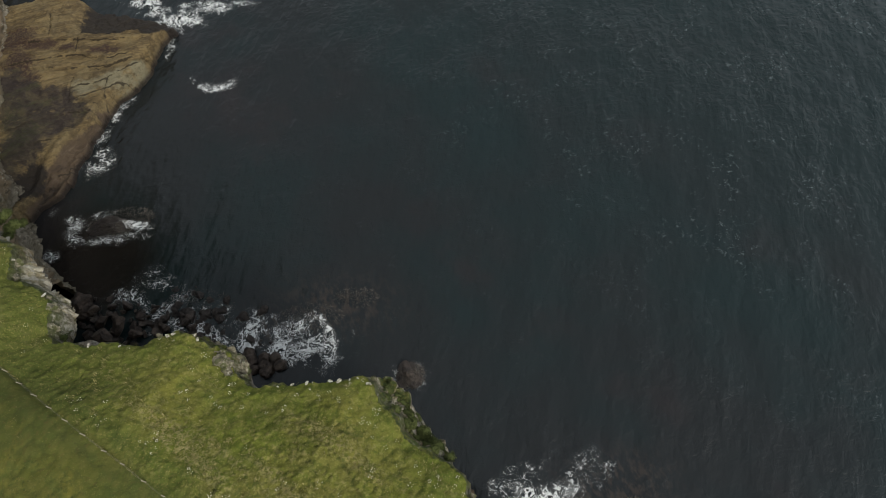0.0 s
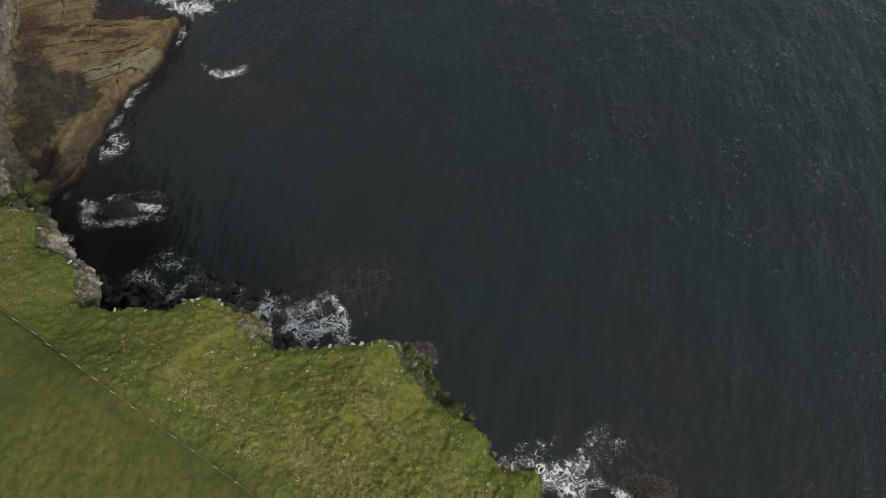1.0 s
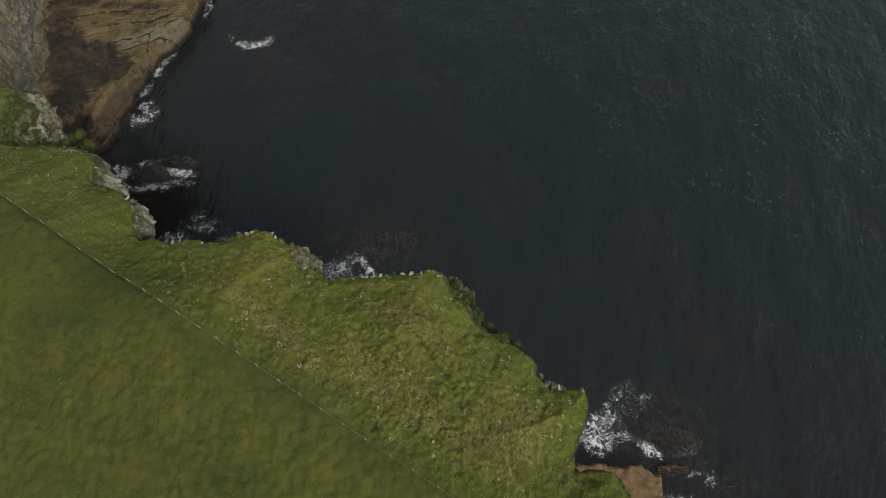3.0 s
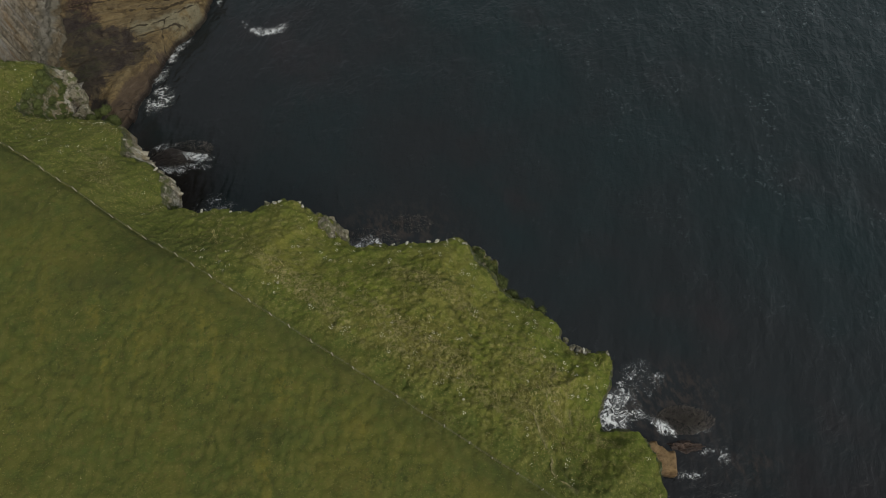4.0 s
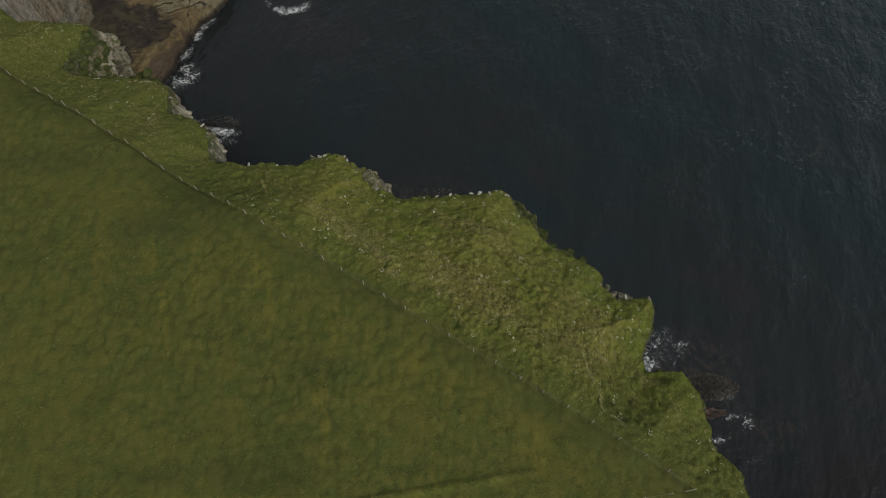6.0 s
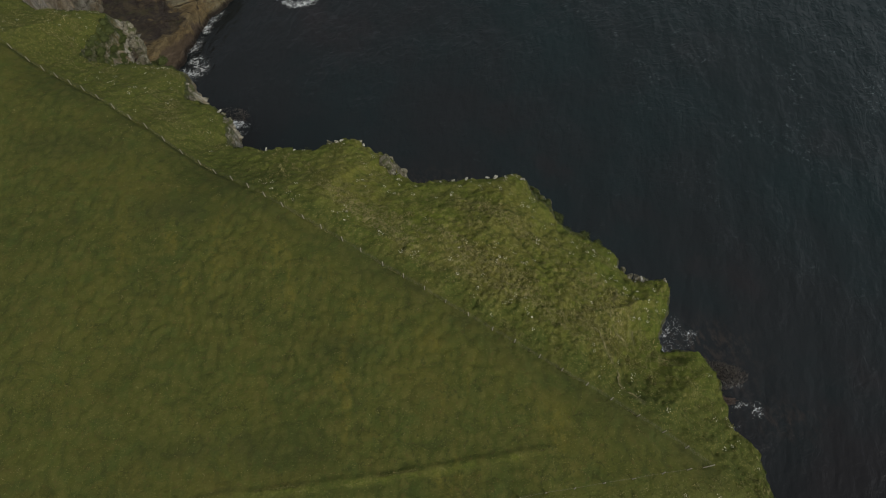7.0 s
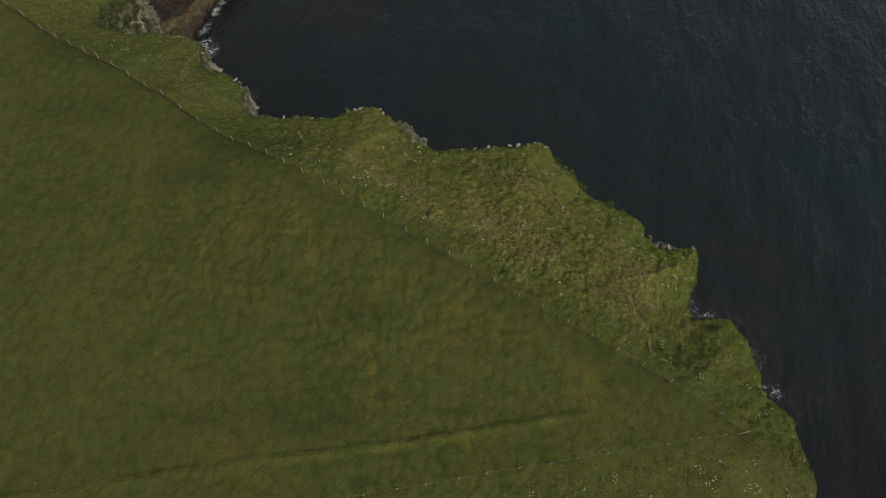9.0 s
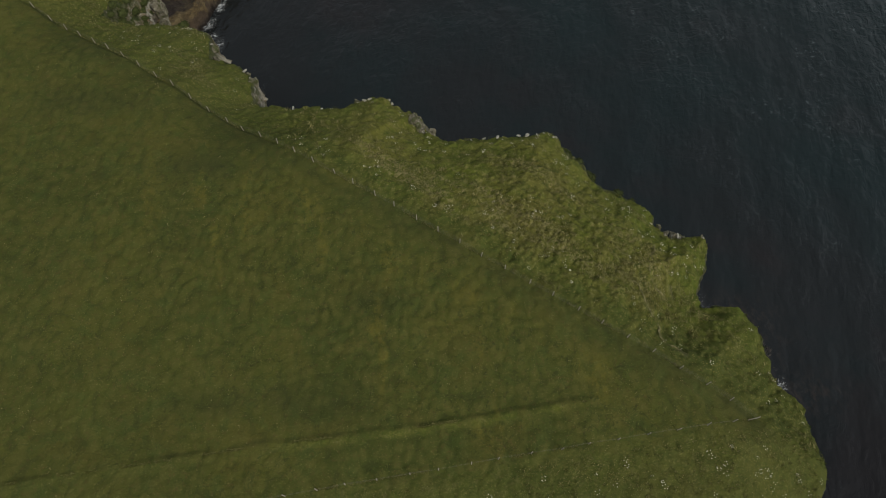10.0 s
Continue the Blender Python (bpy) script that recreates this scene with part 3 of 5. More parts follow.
def sea_material():
    g = Graph("sea_water")
    g.bsdf.inputs["IOR"].default_value = 1.34
    wide = g.attribute("open")
    tint = g.mix(g.step(g.noise(0.018, 4, 0.6), 0.4, 0.62), (0.0098, 0.0120, 0.0127), (0.0066, 0.0142, 0.0150))
    tint = g.mix(g.step(g.noise(0.030, 5, 0.6), 0.52, 0.68, 0, 0.8), tint, (0.0150, 0.0132, 0.0138))
    tint = g.mix(g.math("MULTIPLY", wide, 0.75), tint, (0.0062, 0.0150, 0.0156))
    reef = g.math("MULTIPLY", g.attribute("reef"), g.step(g.noise(0.9, 6, 0.7, g.scaled(1, 0.5, 1, 25)), 0.45, 0.62))
    tint = g.mix(reef, tint, (0.030, 0.025, 0.021))
    # calm cove water: the cliff's shade over dark rock, painted into the tint
    tint = g.mix(g.step(g.attribute("chop"), 0.50, 0.15), tint, (0.0085, 0.0070, 0.0063))
    # darker tint towards the south
    tint = g.mix(g.attribute("south_dark"), tint, (0.0062, 0.0056, 0.0060))
    # glints on small wind crests, painted as broken pale dashes, gathered in patches
    patch = g.math("MULTIPLY", g.step(g.noise(0.10, 4, 0.65), 0.45, 0.66), g.math("ADD", 0.10, g.math("MULTIPLY", wide, 0.75)))
    dash = g.math("ABSOLUTE", g.math("SUBTRACT", g.noise(1.0, 3, 0.6, g.scaled(0.55, 1.15, 1, 8), 1.6), 0.5))
    broken = g.math("MULTIPLY", g.step(dash, 0.026, 0.006), g.step(g.noise(1.0, 3, 0.6, g.scaled(0.8, 1.0, 1, 50)), 0.51, 0.62))
    glint = g.math("MULTIPLY", broken, patch)
    color = g.mix(g.math("MULTIPLY", glint, 0.52), tint, (0.30, 0.36, 0.37))
    swell = g.noise(1.0, 3, 0.5, g.scaled(0.17, 0.07, 1, -10))
    chop = g.noise(1.0, 4, 0.58, g.scaled(0.60, 0.32, 1, -10), 0.6)
    cross = g.noise(1.0, 4, 0.6, g.scaled(0.5, 1.0, 1, 12), 0.7)
    gust = g.math("MULTIPLY", g.step(g.noise(0.05, 4, 0.6), 0.35, 0.65, 0.35, 1.0), g.math("MULTIPLY", g.attribute("chop"), g.math("ADD", 1.0, g.math("MULTIPLY", wide, 0.4))))
    n = g.bump(g.math("MULTIPLY", swell, g.attribute("chop")), 0.5, 2.0)
    n = g.bump(g.math("MULTIPLY", chop, gust), 0.5, 0.62, n)
    n = g.bump(g.math("MULTIPLY", cross, gust), 0.5, 0.27, n)
    return g.finish(color, g.step(glint, 0, 1, 0.17, 0.7), n, 0.48)


def foam_material():
    """White foam, torn to lace where it thins out."""
    g = Graph("sea_foam")
    density = g.attribute("froth")
    warp = g.n.new("ShaderNodeTexNoise")
    warp.inputs["Scale"].default_value, warp.inputs["Detail"].default_value = 0.5, 4
    g.l.new(g.pos, warp.inputs["Vector"])
    off = g.n.new("ShaderNodeVectorMath")
    off.operation = "MULTIPLY_ADD"
    off.inputs[1].default_value = (5.5, 5.5, 0.0)
    g.l.new(warp.outputs["Color"], off.inputs[0])
    g.l.new(g.pos, off.inputs[2])

    def lace(scale, width):
        n = g.noise(scale, 2, 0.5, off.outputs[0])
        return g.math("SUBTRACT", 1.0, g.math("MULTIPLY", g.math("ABSOLUTE", g.math("SUBTRACT", n, 0.5)), width))

    web = g.math("MAXIMUM", lace(0.24, 26.0), g.math("MAXIMUM", lace(0.52, 20.0), g.math("SUBTRACT", lace(1.2, 14.0), 0.08)))
    web = g.math("ADD", web, g.math("MULTIPLY", g.math("SUBTRACT", g.noise(0.7, 7, 0.7), 0.5), 1.2))
    cover = g.math("SUBTRACT", web, g.math("SUBTRACT", 1.0, g.math("MULTIPLY", density, 0.45)))
    alpha = g.math("MULTIPLY", g.step(cover, -0.12, 0.46), g.step(density, 0.02, 0.25))
    milk = g.math("MULTIPLY", g.step(density, 0.25, 1.3, 0, 0.5), g.step(g.noise(0.5, 7, 0.7, off.outputs[0]), 0.42, 0.68))
    alpha = g.math("MULTIPLY", g.math("MAXIMUM", alpha, milk), 0.92)
    g.l.new(alpha, g.bsdf.inputs["Alpha"])
    color = g.mix(g.step(g.noise(1.8, 7, 0.7), 0.35, 0.7), (0.46, 0.49, 0.49), (0.76, 0.78, 0.77))
    n = g.bump(g.noise(5.0, 6, 0.7), 0.6, 0.08)
    return g.finish(color, 0.75, n, 0.3)


def island_material(name, colors, rough=0.85):
    """One colour out of a few for every loose piece of a mesh."""
    g = Graph(name)
    ramp = g.n.new("ShaderNodeValToRGB")
    ramp.color_ramp.interpolation = "LINEAR"
    el = ramp.color_ramp.elements
    while len(el) < len(colors):
        el.new(0.5)
    for k, c in enumerate(colors):
        el[k].position, el[k].color = k / (len(colors) - 1), (*c, 1)
    g.l.new(g.geo.outputs["Random Per Island"], ramp.inputs[0])
    color = g.mix(g.step(g.noise(0.5, 4), 0.35, 0.65, 0, 0.45), ramp.outputs[0], (0.05, 0.06, 0.012))
    return g.finish(color if "grass" in name else ramp.outputs[0], rough, None, 0.2)


def wood_material():
    g = Graph("weathered_wood")
    grain = g.noise(1.0, 6, 0.65, g.scaled(30, 30, 2.0))
    color = g.mix(g.step(grain, 0.3, 0.7), (0.20, 0.186, 0.135), (0.38, 0.35, 0.265))
    return g.finish(color, 0.85, g.bump(grain, 0.4, 0.01), 0.25)


STRATA = strata_material()
TURF, CRAG, SHELF, SEA, FOAM, WOOD = turf_material(), crag_material(), shelf_material(), sea_material(), foam_material(), wood_material()
BROWN = brown_rock_material("brown_rock", (0.030, 0.023, 0.018), (0.080, 0.060, 0.045))
RUST = brown_rock_material("red_brown_rock", (0.160, 0.104, 0.048), (0.270, 0.180, 0.084))
LEDGE = brown_rock_material("ledge_rock", (0.064, 0.042, 0.031), (0.160, 0.108, 0.079))
WEED = brown_rock_material("weedy_rock", (0.024, 0.019, 0.016), (0.082, 0.065, 0.052))
g = Graph("lichen_rock")
pale = g.mix(g.step(g.noise(1.6, 6, 0.65), 0.36, 0.62), (0.110, 0.102, 0.070), (0.250, 0.228, 0.160))
pale = g.mix(g.step(g.noise(2.6, 8, 0.75), 0.54, 0.62, 0, 0.85), pale, (0.46, 0.44, 0.35))
pale = g.mix(g.step(g.noise(4.0, 7, 0.75), 0.52, 0.64, 0, 0.85), pale, (0.042, 0.042, 0.026))
pale = g.mix(g.step(g.noise(1.2, 5, 0.65, None, 0.4), 0.50, 0.60, 0, 0.8), pale, (0.070, 0.082, 0.024))
OUTCROP = g.finish(pale, 0.9, g.bump(g.noise(3.5, 8, 0.75), 1.0, 0.3), 0.2)
WIRE = Graph("galvanised_wire").finish((0.17, 0.165, 0.12), 0.7, None, 0.3)
WIRE.node_tree.nodes["Principled BSDF"].inputs["Metallic"].default_value = 0.2


# ---- builders ----
def mesh_from(name, verts, faces, mat, smooth_faces=True):
    me = bpy.data.meshes.new(name)
    verts = np.asarray(verts, np.float32)
    faces = np.asarray(faces, np.int32)
    n = faces.shape[1]
    me.vertices.add(len(verts))
    me.vertices.foreach_set("co", verts.ravel())
    me.loops.add(faces.size)
    me.loops.foreach_set("vertex_index", faces.ravel())
    me.polygons.add(len(faces))
    me.polygons.foreach_set("loop_start", np.arange(0, faces.size, n, dtype=np.int32))
    me.polygons.foreach_set("use_smooth", np.full(len(faces), smooth_faces))
    me.update(calc_edges=True)
    me.materials.append(mat)
    return me


def compact(verts, faces):
    used = np.unique(faces)
    back = np.full(len(verts), -1, np.int64)
    back[used] = np.arange(len(used))
    return verts[used], back[faces], used


def grid(xs, ys):
    X, Y = np.meshgrid(xs, ys, indexing="ij")
    k = np.arange(X.size).reshape(X.shape)
    faces = np.stack([k[:-1, :-1], k[1:, :-1], k[1:, 1:], k[:-1, 1:]], -1).reshape(-1, 4)
    return X.ravel(), Y.ravel(), faces


def give(me, name, values):
    a = me.attributes.new(name, "FLOAT", "POINT")
    a.data.foreach_set("value", np.asarray(values, np.float32))


def part(name, bm, mat, parent, label=""):
    me = bpy.data.meshes.new(name)
    bm.to_mesh(me)
    bm.free()
    me.materials.append(mat)
    ob = new(name, me)
    ob.parent = parent
    if label:
        tagged(ob, label)
    return ob


# ---- land and cliff ----
STEP = 0.15
xs = np.concatenate([[-1500, -700, -350, -200, -150], np.arange(-125, -74, 0.3), np.arange(-74, 14, STEP), np.arange(14, 34, 0.4), [40]])
ys = np.concatenate([[-1500, -700, -300, -120, -60], np.arange(-38, -25, 0.3), np.arange(-25, 42, STEP), np.arange(42, 120, 0.3), [135, 200, 400, 800]])
X, Y, F = grid(xs, ys)
D, _cols = coast(X, Y)
# pull the rows nearest the cliff edge onto it, so that it runs smoothly
gx_, gy_ = (q.ravel() for q in np.gradient(D.reshape(len(xs), len(ys)), xs, ys))
g2 = np.maximum(gx_ ** 2 + gy_ ** 2, 0.25)
snap = (np.abs(D) < 0.62 * STEP * np.sqrt(g2)) & (Y < 41.5) & (X > -73) & (X < 33) & (Y > -37)
X = np.where(snap, X - np.clip(D * gx_ / g2, -0.2, 0.2), X)
Y = np.where(snap, Y - np.clip(D * gy_ / g2, -0.2, 0.2), Y)
D = np.where(snap, 0.0, D)
land = D <= 0
H = np.where(land, 0.0, -9.0)
H[land] = land_height(X[land], Y[land])
slope_zone = (~land) & (D < 26)
H[slope_zone] = cliff_height(X[slope_zone], Y[slope_zone])
H[~land] = np.maximum(H[~land], -3.0)
# crags stand out of the steep faces sideways as well
jut = np.where(slope_zone, smooth(0.5, 3.0, D), 0.0)
JX = jut * (0.9 * value3(X / 2.4, Y / 2.4, H / 2.2, 61) + 0.4 * value3(X / 0.8, Y / 0.8, H / 0.9, 62))
JY = jut * (0.9 * value3(X / 2.4, Y / 2.4, H / 2.2, 67) + 0.4 * value3(X / 0.8, Y / 0.8, H / 0.9, 68))
# the western crag is undercut by a sea cave
cove, _, _ = to_line(X, Y, [(-60, 41), (-53, 36.5), (-46, 32), (-41.5, 26.5), (-38, 22.5), (-34.5, 21), (-31, 20.5)])
cave = np.where(slope_zone, np.exp(-(cove / 8.0) ** 2), 0.0) * smooth(41.5, 33, H) * 21.0
V = np.stack([X + JX - 0.5 * cave, Y + JY - 0.86 * cave, H], -1)
face_land = land[F].all(axis=1)
face_rock = (~face_land) & (H[F].max(axis=1) > -2.9)

v, f, used = compact(V, F[face_land])
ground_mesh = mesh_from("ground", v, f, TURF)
gx, gy = X[used], Y[used]
fd, fside, _ = to_line(gx, gy, FENCE)
bd, bside, _ = to_line(gx, gy, FENCE_BACK)
strip = smooth(-0.4 - 0.9 * smooth(-30, -5, gx), 0.8 + 1.4 * smooth(-30, -5, gx), fd * np.sign(fside) + 0.9 * fbm(gx, gy, 3, 3, 71))
south = smooth(-0.4, 1.4, bd * np.sign(bside) + 0.8 * fbm(gx, gy, 3, 3, 73))
kd, kside, _ = to_line(gx, gy, BANK)
crest = (0.42 + 0.6 * fbm(gx, gy, 1.6, 3, 27)) * np.exp(-((kd * np.sign(kside) + 0.45) / 0.38) ** 2) * smooth(-4, -9, gx)
give(ground_mesh, "seaward", np.maximum(np.maximum(strip, 0.7 * south), crest))
worn = np.zeros(len(gx))
for line in TRAILS:
    td, _, _ = to_line(gx, gy, line)
    worn = np.maximum(worn, np.exp(-((td + 0.2 * fbm(gx, gy, 1.0, 2, 29)) / 0.11) ** 2))
give(ground_mesh, "worn", 0.25 * worn)
rank_shade = np.zeros(len(gx))
# patches of rank grass; the last spot paints the shade of a small bowl
for cx, cy, rx, ry in ((-28.5, -12.2, 4.5, 1.6), (-36, -12.6, 2.5, 1.0), (-49.3, 8.3, 0.7, 0.6), (-23, -4, 2.4, 1.4), (-31, 14.2, 4, 1.2), (-40, 9.5, 6, 1.6), (-52, 17, 6, 1.5), (6.7, -4.0, 0.8, 0.45)):
    rank_shade = np.maximum(rank_shade, 0.5 * np.exp(-((gx - cx) / rx) ** 2 - ((gy - cy) / ry) ** 2))
# shade inside the ground cracks, put into the colour
for line in CRACKS:
    td, _, _ = to_line(gx, gy, line)
    rank_shade = np.maximum(rank_shade, 0.45 * np.exp(-((td + 0.2 * fbm(gx, gy, 1.0, 2, 29)) / 0.14) ** 2))
fo = fd * np.sign(fside)
# painted shade: in the western ditch, then of the grass along the fence
rank_shade = np.maximum(rank_shade, 0.95 * np.exp(-((fo + 0.10) / 0.17) ** 2) * smooth(-26, -38, gx) * smooth(-0.5, 0.1, fbm(gx, gy, 4, 2, 42)))
rank_shade = np.maximum(rank_shade, 0.26 * np.exp(-((fo + 1.0) / 0.9) ** 2))
rank_shade = np.maximum(rank_shade, (0.42 + 0.25 * fbm(gx, gy, 3, 2, 43)) * np.exp(-((fo + 0.30) / 0.42) ** 2) * smooth(-34, -22, gx))
# painted shade on the north face of the bank
td, tside, _ = to_line(gx, gy, BANK)
rank_shade = np.maximum(rank_shade, (0.05 + 0.6 * fbm(gx, gy, 1.3, 3, 25)) * np.exp(-((td * np.sign(tside) + 0.14 * fbm(gx, gy, 1.8, 3, 24) - 0.15) / 0.22) ** 2) * smooth(-4, -9, gx))
give(ground_mesh, "rank_shade", np.clip(rank_shade, 0, 1))
wx, wy = gx + 0.25 * fbm(gx, gy, 0.9, 2, 55), gy + 0.25 * fbm(gx, gy, 0.9, 2, 56)
# tussock domes, whose gaps the turf colour shades
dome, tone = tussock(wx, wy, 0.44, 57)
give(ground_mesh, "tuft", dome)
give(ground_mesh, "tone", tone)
# mound domes again, to paint their light tops and shaded gaps
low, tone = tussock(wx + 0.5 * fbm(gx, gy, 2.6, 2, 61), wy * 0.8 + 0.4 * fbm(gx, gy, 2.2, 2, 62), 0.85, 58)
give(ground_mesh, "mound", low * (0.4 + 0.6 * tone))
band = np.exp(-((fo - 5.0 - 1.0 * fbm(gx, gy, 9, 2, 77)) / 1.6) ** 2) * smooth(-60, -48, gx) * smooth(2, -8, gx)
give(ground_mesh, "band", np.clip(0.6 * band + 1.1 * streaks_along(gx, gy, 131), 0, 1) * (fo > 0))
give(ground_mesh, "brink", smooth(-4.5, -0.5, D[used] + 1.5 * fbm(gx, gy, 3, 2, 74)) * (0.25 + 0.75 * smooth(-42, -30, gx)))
# hummock domes, whose low gaps get painted shade
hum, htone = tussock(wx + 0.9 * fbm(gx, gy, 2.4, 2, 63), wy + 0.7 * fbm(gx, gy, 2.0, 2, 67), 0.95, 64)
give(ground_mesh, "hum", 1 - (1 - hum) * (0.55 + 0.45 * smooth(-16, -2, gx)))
give(ground_mesh, "far", np.maximum.reduce([smooth(-16, -44, gx + 2 * fbm(gx, gy, 4, 3, 65)), 0.75 * smooth(-3, -9, gy + 1.5 * fbm(gx, gy, 4, 3, 66)) * smooth(-6, 2, gx), 0.85 * south]))
give(ground_mesh, "hem", 1.1 * np.exp(-((fo - 1.0 + 0.8 * fbm(gx, gy, 4, 3, 78)) / (1.3 + 1.5 * smooth(-25, -8, gx))) ** 2) * smooth(-46, -34, gx))
give(ground_mesh, "rows", smooth(-1.5, -4, fo) * smooth(-19, -11, fo) * smooth(-52, -40, gx))
rust = np.zeros(len(gx))
for cx, cy, rx, ry in ((-11, 4.5, 5, 2.6), (-15, 5.6, 5, 2.2), (-8, 2.0, 4, 2.2), (-2, -0.5, 2.6, 2), (0.5, -3.5, 2.4, 2.6), (-18, 5.5, 3, 1.6), (-9, 10.8, 4, 1.0)):
    rust = np.maximum(rust, np.exp(-((gx - cx) / rx) ** 2 - ((gy - cy) / ry) ** 2))
give(ground_mesh, "rust", 0.7 * rust)
ground = new("ground", ground_mesh)
tagged(ground, "green cliff-top pasture and rough turf, mottled with straw", "ground", kind="structure")

v, f, used = compact(V, F[face_rock])
cliff = new("cliff", mesh_from("cliff", v, f, CRAG))
bare, _, _ = to_line(X[used], Y[used], [(-60, 42), (-53, 37), (-47, 33), (-42, 28), (-38, 23)])
give(cliff.data, "bare", smooth(5.5, 3.5, bare + fbm(X[used], Y[used], 2, 3, 75)) * smooth(0.5, 1.4, D[used]) * smooth(-55.5, -53.0, X[used] + 0.4 * (Y[used] - 35)))
tagged(cliff, "steep grey-brown sea cliff with grassy ledges and white streaks", "cliff", kind="structure")

# the crags below the edge: a skin with its own relief over the steep faces
def crag_skin(label, first, last, start, offset, bare, seed):
    rim_line = EDGE[first:last]
    leg = np.hypot(*np.diff(rim_line[:, :2], axis=0).T)
    at = np.concatenate([[0], np.cumsum(leg)])
    S, T, F = grid(np.arange(0, at[-1], 0.2), np.arange(0, 1.0001, 1 / 150))

    def rim(s_, column):
        return sum(w * np.interp(s_ + o, at, rim_line[:, column]) for o, w in ((-1.6, 0.15), (-0.8, 0.2), (0, 0.3), (0.8, 0.2), (1.6, 0.15)))

    rx, ry = rim(S, 0), rim(S, 1)
    tx, ty = rim(S + 0.8, 0) - rim(S - 0.8, 0), rim(S + 0.8, 1) - rim(S - 0.8, 1)
    m = np.hypot(tx, ty) + 1e-6
    top, run, width, drop = rim(S, 2) - 0.3, rim(S, 3), rim(S, 4), rim(S, 5)
    rz = (top - start) - (top - start + 2.0) * T
    down = np.maximum(top - drop - rz, 0) / (top + 2.0)
    beyond = np.minimum(width, width * (top - rz) / np.maximum(drop, 0.1)) + run * down ** 1.15
    crag = 0.9 * fbm(S, rz, 5, 5, seed, 0.6) + 0.9 * np.abs(fbm(S, rz * 0.4, 1.8, 4, seed + 1, 0.6)) + 0.3 * fbm(S * 1.6, rz, 0.8, 3, seed + 2)
    crag = crag + 0.8 * blocks(S, rz * 0.2, 1.3, seed + 3) + 0.35 * blocks(S, rz * 0.45, 0.6, seed + 4)
    bed = (rz + 0.15 * S) / 2.1
    crag = crag + 0.35 * smooth(0.6, 1.0, bed - np.floor(bed))
    beyond = beyond + offset + crag * smooth(0, 0.06, T)
    rx, ry = rx - beyond * ty / m, ry + beyond * tx / m
    cove, _, _ = to_line(rx, ry, [(-60, 41), (-53, 36.5), (-46, 32), (-41.5, 26.5), (-38, 22.5), (-34.5, 21), (-31, 20.5)])
    cave = np.exp(-(cove / 8.0) ** 2) * smooth(41.5, 33, rz) * 21.0
    me = mesh_from("cliff", np.stack([rx - 0.5 * cave, ry - 0.86 * cave, rz], -1), F, CRAG)
    give(me, "bare", bare * smooth(0.004, 0.02, T) * np.maximum(smooth(-53, -50, rx), smooth(40.5, 37, rz)))
    return tagged(new("cliff", me), label, "cliff", kind="structure")


crag_skin("pale crags of the cove, streaked white by seabirds", 10, 29, 0.7, -0.2, 0.9, 271)
crag_skin("dark bedded crags below the turf of the point", 28, len(EDGE) - 2, 7.0, -1.0, 0.0, 281)

# the western wall: a skin of crags with its own relief
WALL = np.array([(-98, 108), (-93, 95), (-90, 82), (-87.6, 72), (-83.0, 60), (-74, 46.0), (-64.4, 39.4)], float)
leg = np.hypot(*np.diff(WALL, axis=0).T)
at = np.concatenate([[0], np.cumsum(leg)])
S, T, F = grid(np.arange(0, at[-1], 0.22), np.arange(0, 1.0001, 1 / 300))
wx, wy = np.interp(S, at, WALL[:, 0]), np.interp(S, at, WALL[:, 1])
tx, ty = np.interp(S + 1.5, at, WALL[:, 0]) - np.interp(S - 1.5, at, WALL[:, 0]), np.interp(S + 1.5, at, WALL[:, 1]) - np.interp(S - 1.5, at, WALL[:, 1])
nx, ny = -ty / np.hypot(tx, ty), tx / np.hypot(tx, ty)
# the wall's upper part is out of view, raised to block sky light
high = np.interp(S, at, [94, 93, 90, 82, 63, 45.4, 45.2]) - 0.6
wz = high - (high + 2.3) * T
out = -1.3 + 1.6 * np.exp(-((S - at[4]) / 4.5) ** 2) * smooth(32, 8, wz) + 0.35 * blocks(S * 0.6, wz, 1.3, 174) + 0.2 * blocks(S, wz * 1.2, 0.7, 175) + 0.7 * (smooth(8.0, 7.2, wz) + smooth(12.3, 11.6, wz) + smooth(16.6, 15.8, wz)) + 3.0 * np.clip(1 - (wz + 2.3) / 46.5, 0, 1) ** 1.2 + 1.3 * fbm(S, wz, 7, 4, 171, 0.6) + 0.8 * np.abs(fbm(S, wz * 0.55, 2.4, 4, 172, 0.6)) + 0.35 * fbm(S * 2, wz, 0.9, 3, 173)
v = np.stack([wx + nx * out, wy + ny * out, wz], -1)
wall = new("cliff", mesh_from("cliff", v, F, STRATA))
tagged(wall, "sheer grey and orange cliff wall above the rock shelf", "cliff", kind="structure")

# ---- the ochre rock shelf ----
SHORE = np.array([(-78, 50), (-75.5, 56.5), (-74.0, 59.9), (-72.3, 61.3), (-70.6, 63.2), (-69.6, 66.4), (-69.8, 69), (-69.0, 72.3), (-67.9, 76.4), (-67.0, 80.6), (-66.2, 84.2), (-64.4, 86.9), (-62.4, 89.9),
                  (-60.9, 92.1), (-61, 94.9), (-59.5, 100.5), (-58.5, 102.6), (-57.4, 105), (-61, 107.0), (-69, 109.5), (-76, 110.5), (-80, 112), (-87, 112), (-94, 108.5), (-104, 106), (-104, 50)], float)
X, Y, F = grid(np.arange(-104, -55, 0.14), np.arange(48, 113, 0.14))
d, _, _ = to_line(X, Y, np.vstack([SHORE, SHORE[:1]]))
